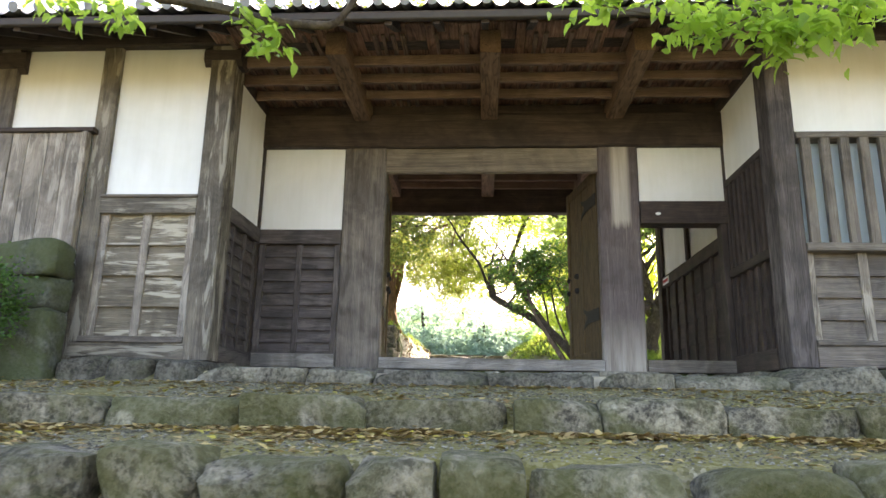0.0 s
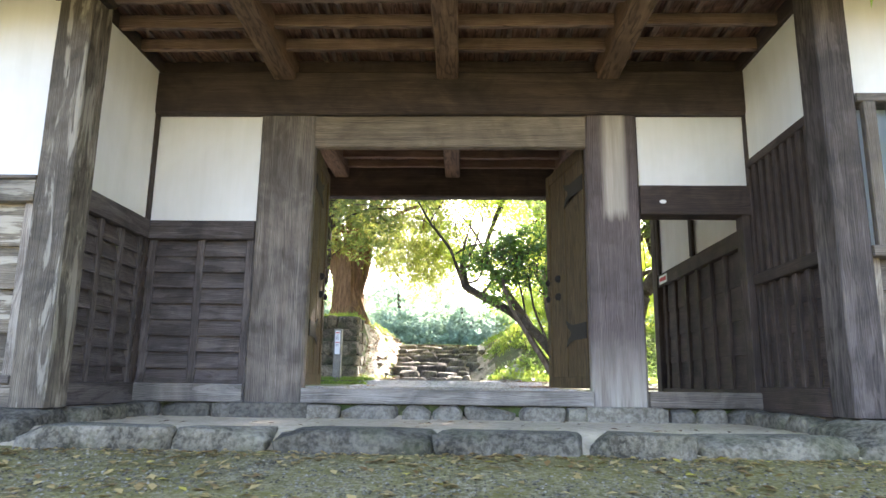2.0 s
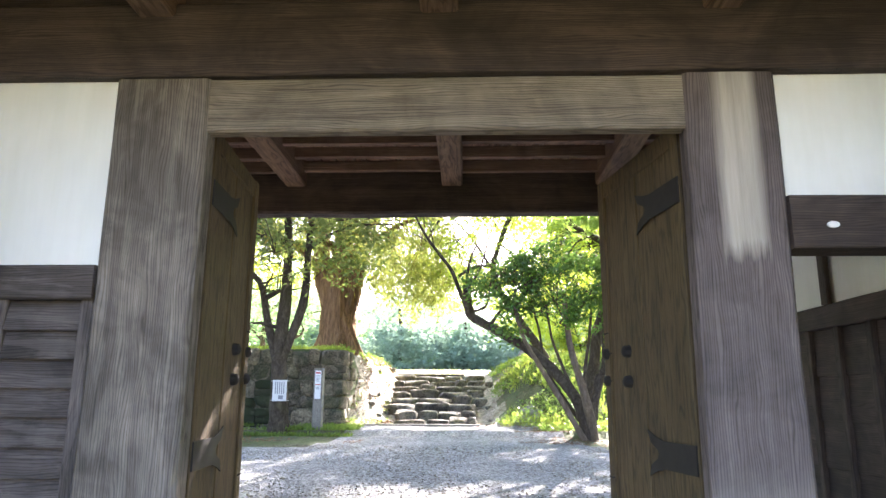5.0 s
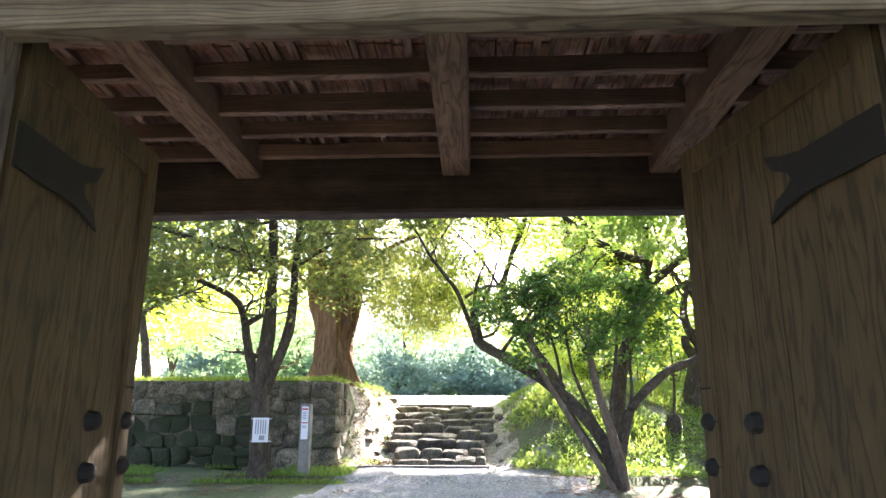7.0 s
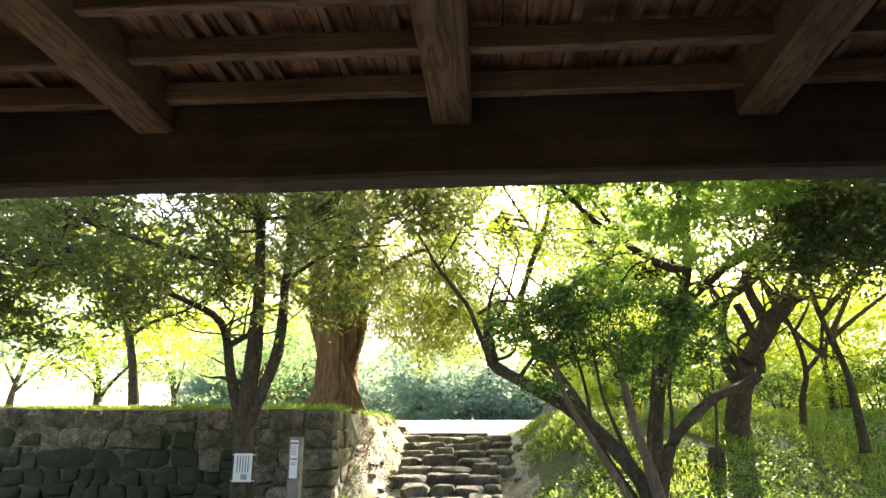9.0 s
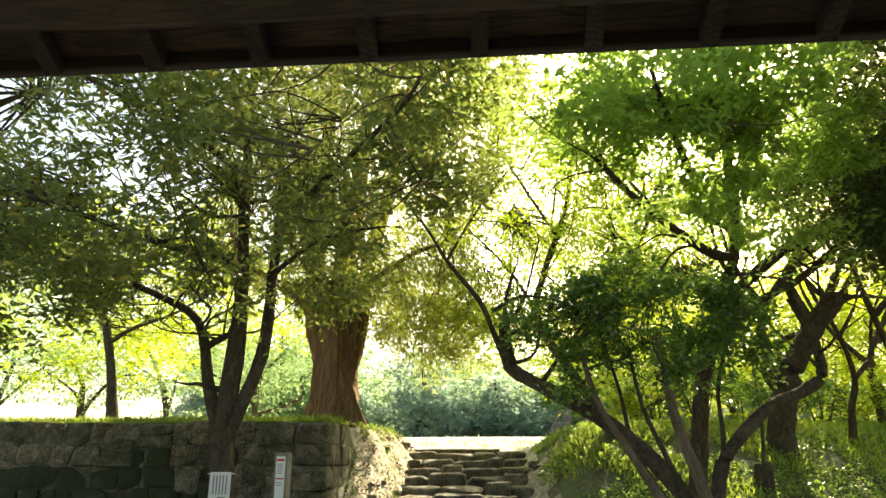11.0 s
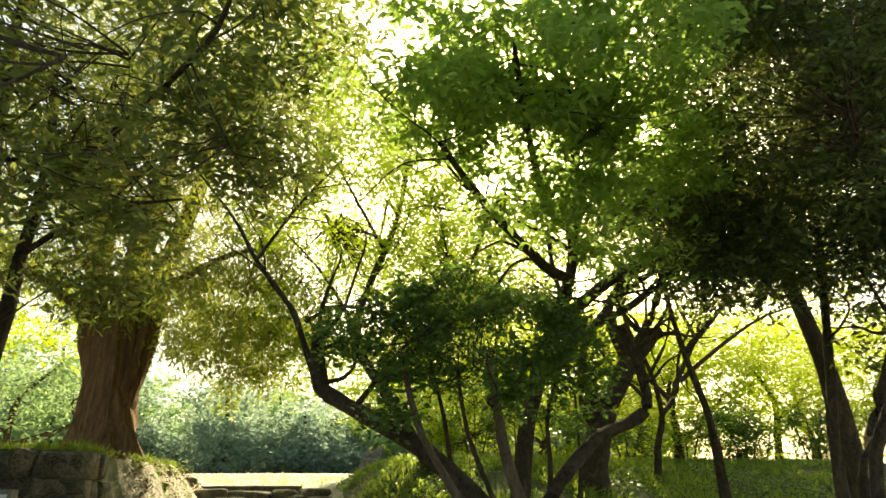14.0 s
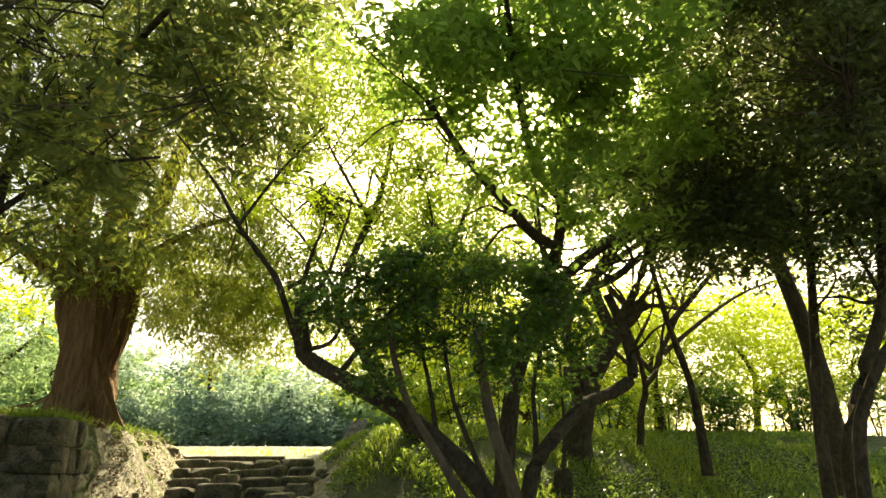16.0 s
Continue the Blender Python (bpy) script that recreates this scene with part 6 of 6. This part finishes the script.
tagged(leaves_object("fallen_leaves_kerb", p, 0.05, L_DEAD, None, grng, 0.9, 0.55, 0.0), "yellow fallen leaves along the gate kerb", "fallen leaves", "", "stuff")
x, y = grng.uniform(-2.6, 2.7, 60), grng.uniform(6.5, 7.7, 60)
p = np.stack([x, y, ground_z(x, y) + 0.01], 1)
tagged(leaves_object("dry_leaves", p, 0.06, L_BROWN, None, grng, 0.9, 0.5, 0.0), "a few dry leaves on the packed dirt", "fallen leaves", "", "stuff")


def pebbles(n, xr, yr, size, name, label, material):
    """Loose gravel: small eight-sided stones, one mesh."""
    x, y = grng.uniform(*xr, n), grng.uniform(*yr, n)
    c = np.stack([x, y, ground_z(x, y) + 0.002], 1)
    s = size * grng.uniform(0.5, 1.4, (n, 1))
    a = grng.uniform(0, np.pi, n)
    ux, uy = np.stack([np.cos(a), np.sin(a), 0 * a], 1), np.stack([-np.sin(a), np.cos(a), 0 * a], 1)
    up = np.array([0, 0, 1.0])
    v = np.stack([c + ux * s, c + uy * s * 0.7, c - ux * s * 0.9, c - uy * s * 0.75, c + up * s * 0.55 + ux * s * 0.2, c + up * s * 0.5 - ux * s * 0.35], 1).reshape(-1, 3)
    pat = [(0, 1, 4), (1, 5, 4), (1, 2, 5), (2, 3, 5), (3, 4, 5), (3, 0, 4)]
    me = bpy.data.meshes.new(name)
    me.from_pydata(v.tolist(), [], [tuple(i * 6 + j for j in q) for i in range(n) for q in pat])
    me.materials.append(material)
    return tagged(new(name, me), label, "gravel", "", "stuff")


def pebble_mat():
    m, nt, b = mat_base("pebble", 0.9)
    geo = nt.nodes.new("ShaderNodeNewGeometry")
    nt.links.new(ramp(nt, geo.outputs["Random Per Island"], [(0.0, (0.045, 0.038, 0.026)), (0.5, (0.15, 0.13, 0.09)), (0.9, (0.27, 0.24, 0.175)), (1.0, (0.36, 0.32, 0.25))]), b.inputs["Base Color"])
    return m


PEBBLE = pebble_mat()
pebbles(16000, (-4, 4.5), (3.0, 6.0), 0.011, "loose_gravel", "loose grey gravel on the mossy terraces", PEBBLE)
pebbles(7000, (-3.5, 3), (11.2, 17), 0.014, "path_gravel", "loose grey gravel on the path behind the gate", PEBBLE)

srocks = group_at("slope_stones", (-2.2, 24, 2.9), "loose stones bordering the climb beside the steps", "stones", "structure")
rr = np.random.default_rng(81)
for k in range(34):
    side = rr.uniform() < 0.6
    y = rr.uniform(21.6, 28.2)
    x = (-1.85 - 0.09 * (y - 22)) - rr.uniform(0, 0.5) if side else (0.45 + 0.07 * (y - 22)) + rr.uniform(0, 0.35)
    z, s = float(ground_z(x, y)), rr.uniform(0.05, 0.12)
    part("stone", Geo().add(*stone(x - s, x + s * 1.2, y - s, y + s, z - s * 0.6, z + s * 0.7, 0.12, 3, True, rr.uniform(0, 99))), STAIR_STONE, srocks, smooth=True)
p = scatter(2600, (0.4, 2.4), (19.5, 27.5), lambda x, y: patchy(x, y, 1.3, -0.05))
p[:, 2] += 0.012
tagged(leaves_object("leaf_litter_steps", p, 0.07, L_BROWN, None, grng, 0.9, 0.5, 0.0), "brown litter on the bare edge of the bank", "leaf litter", "", "stuff")
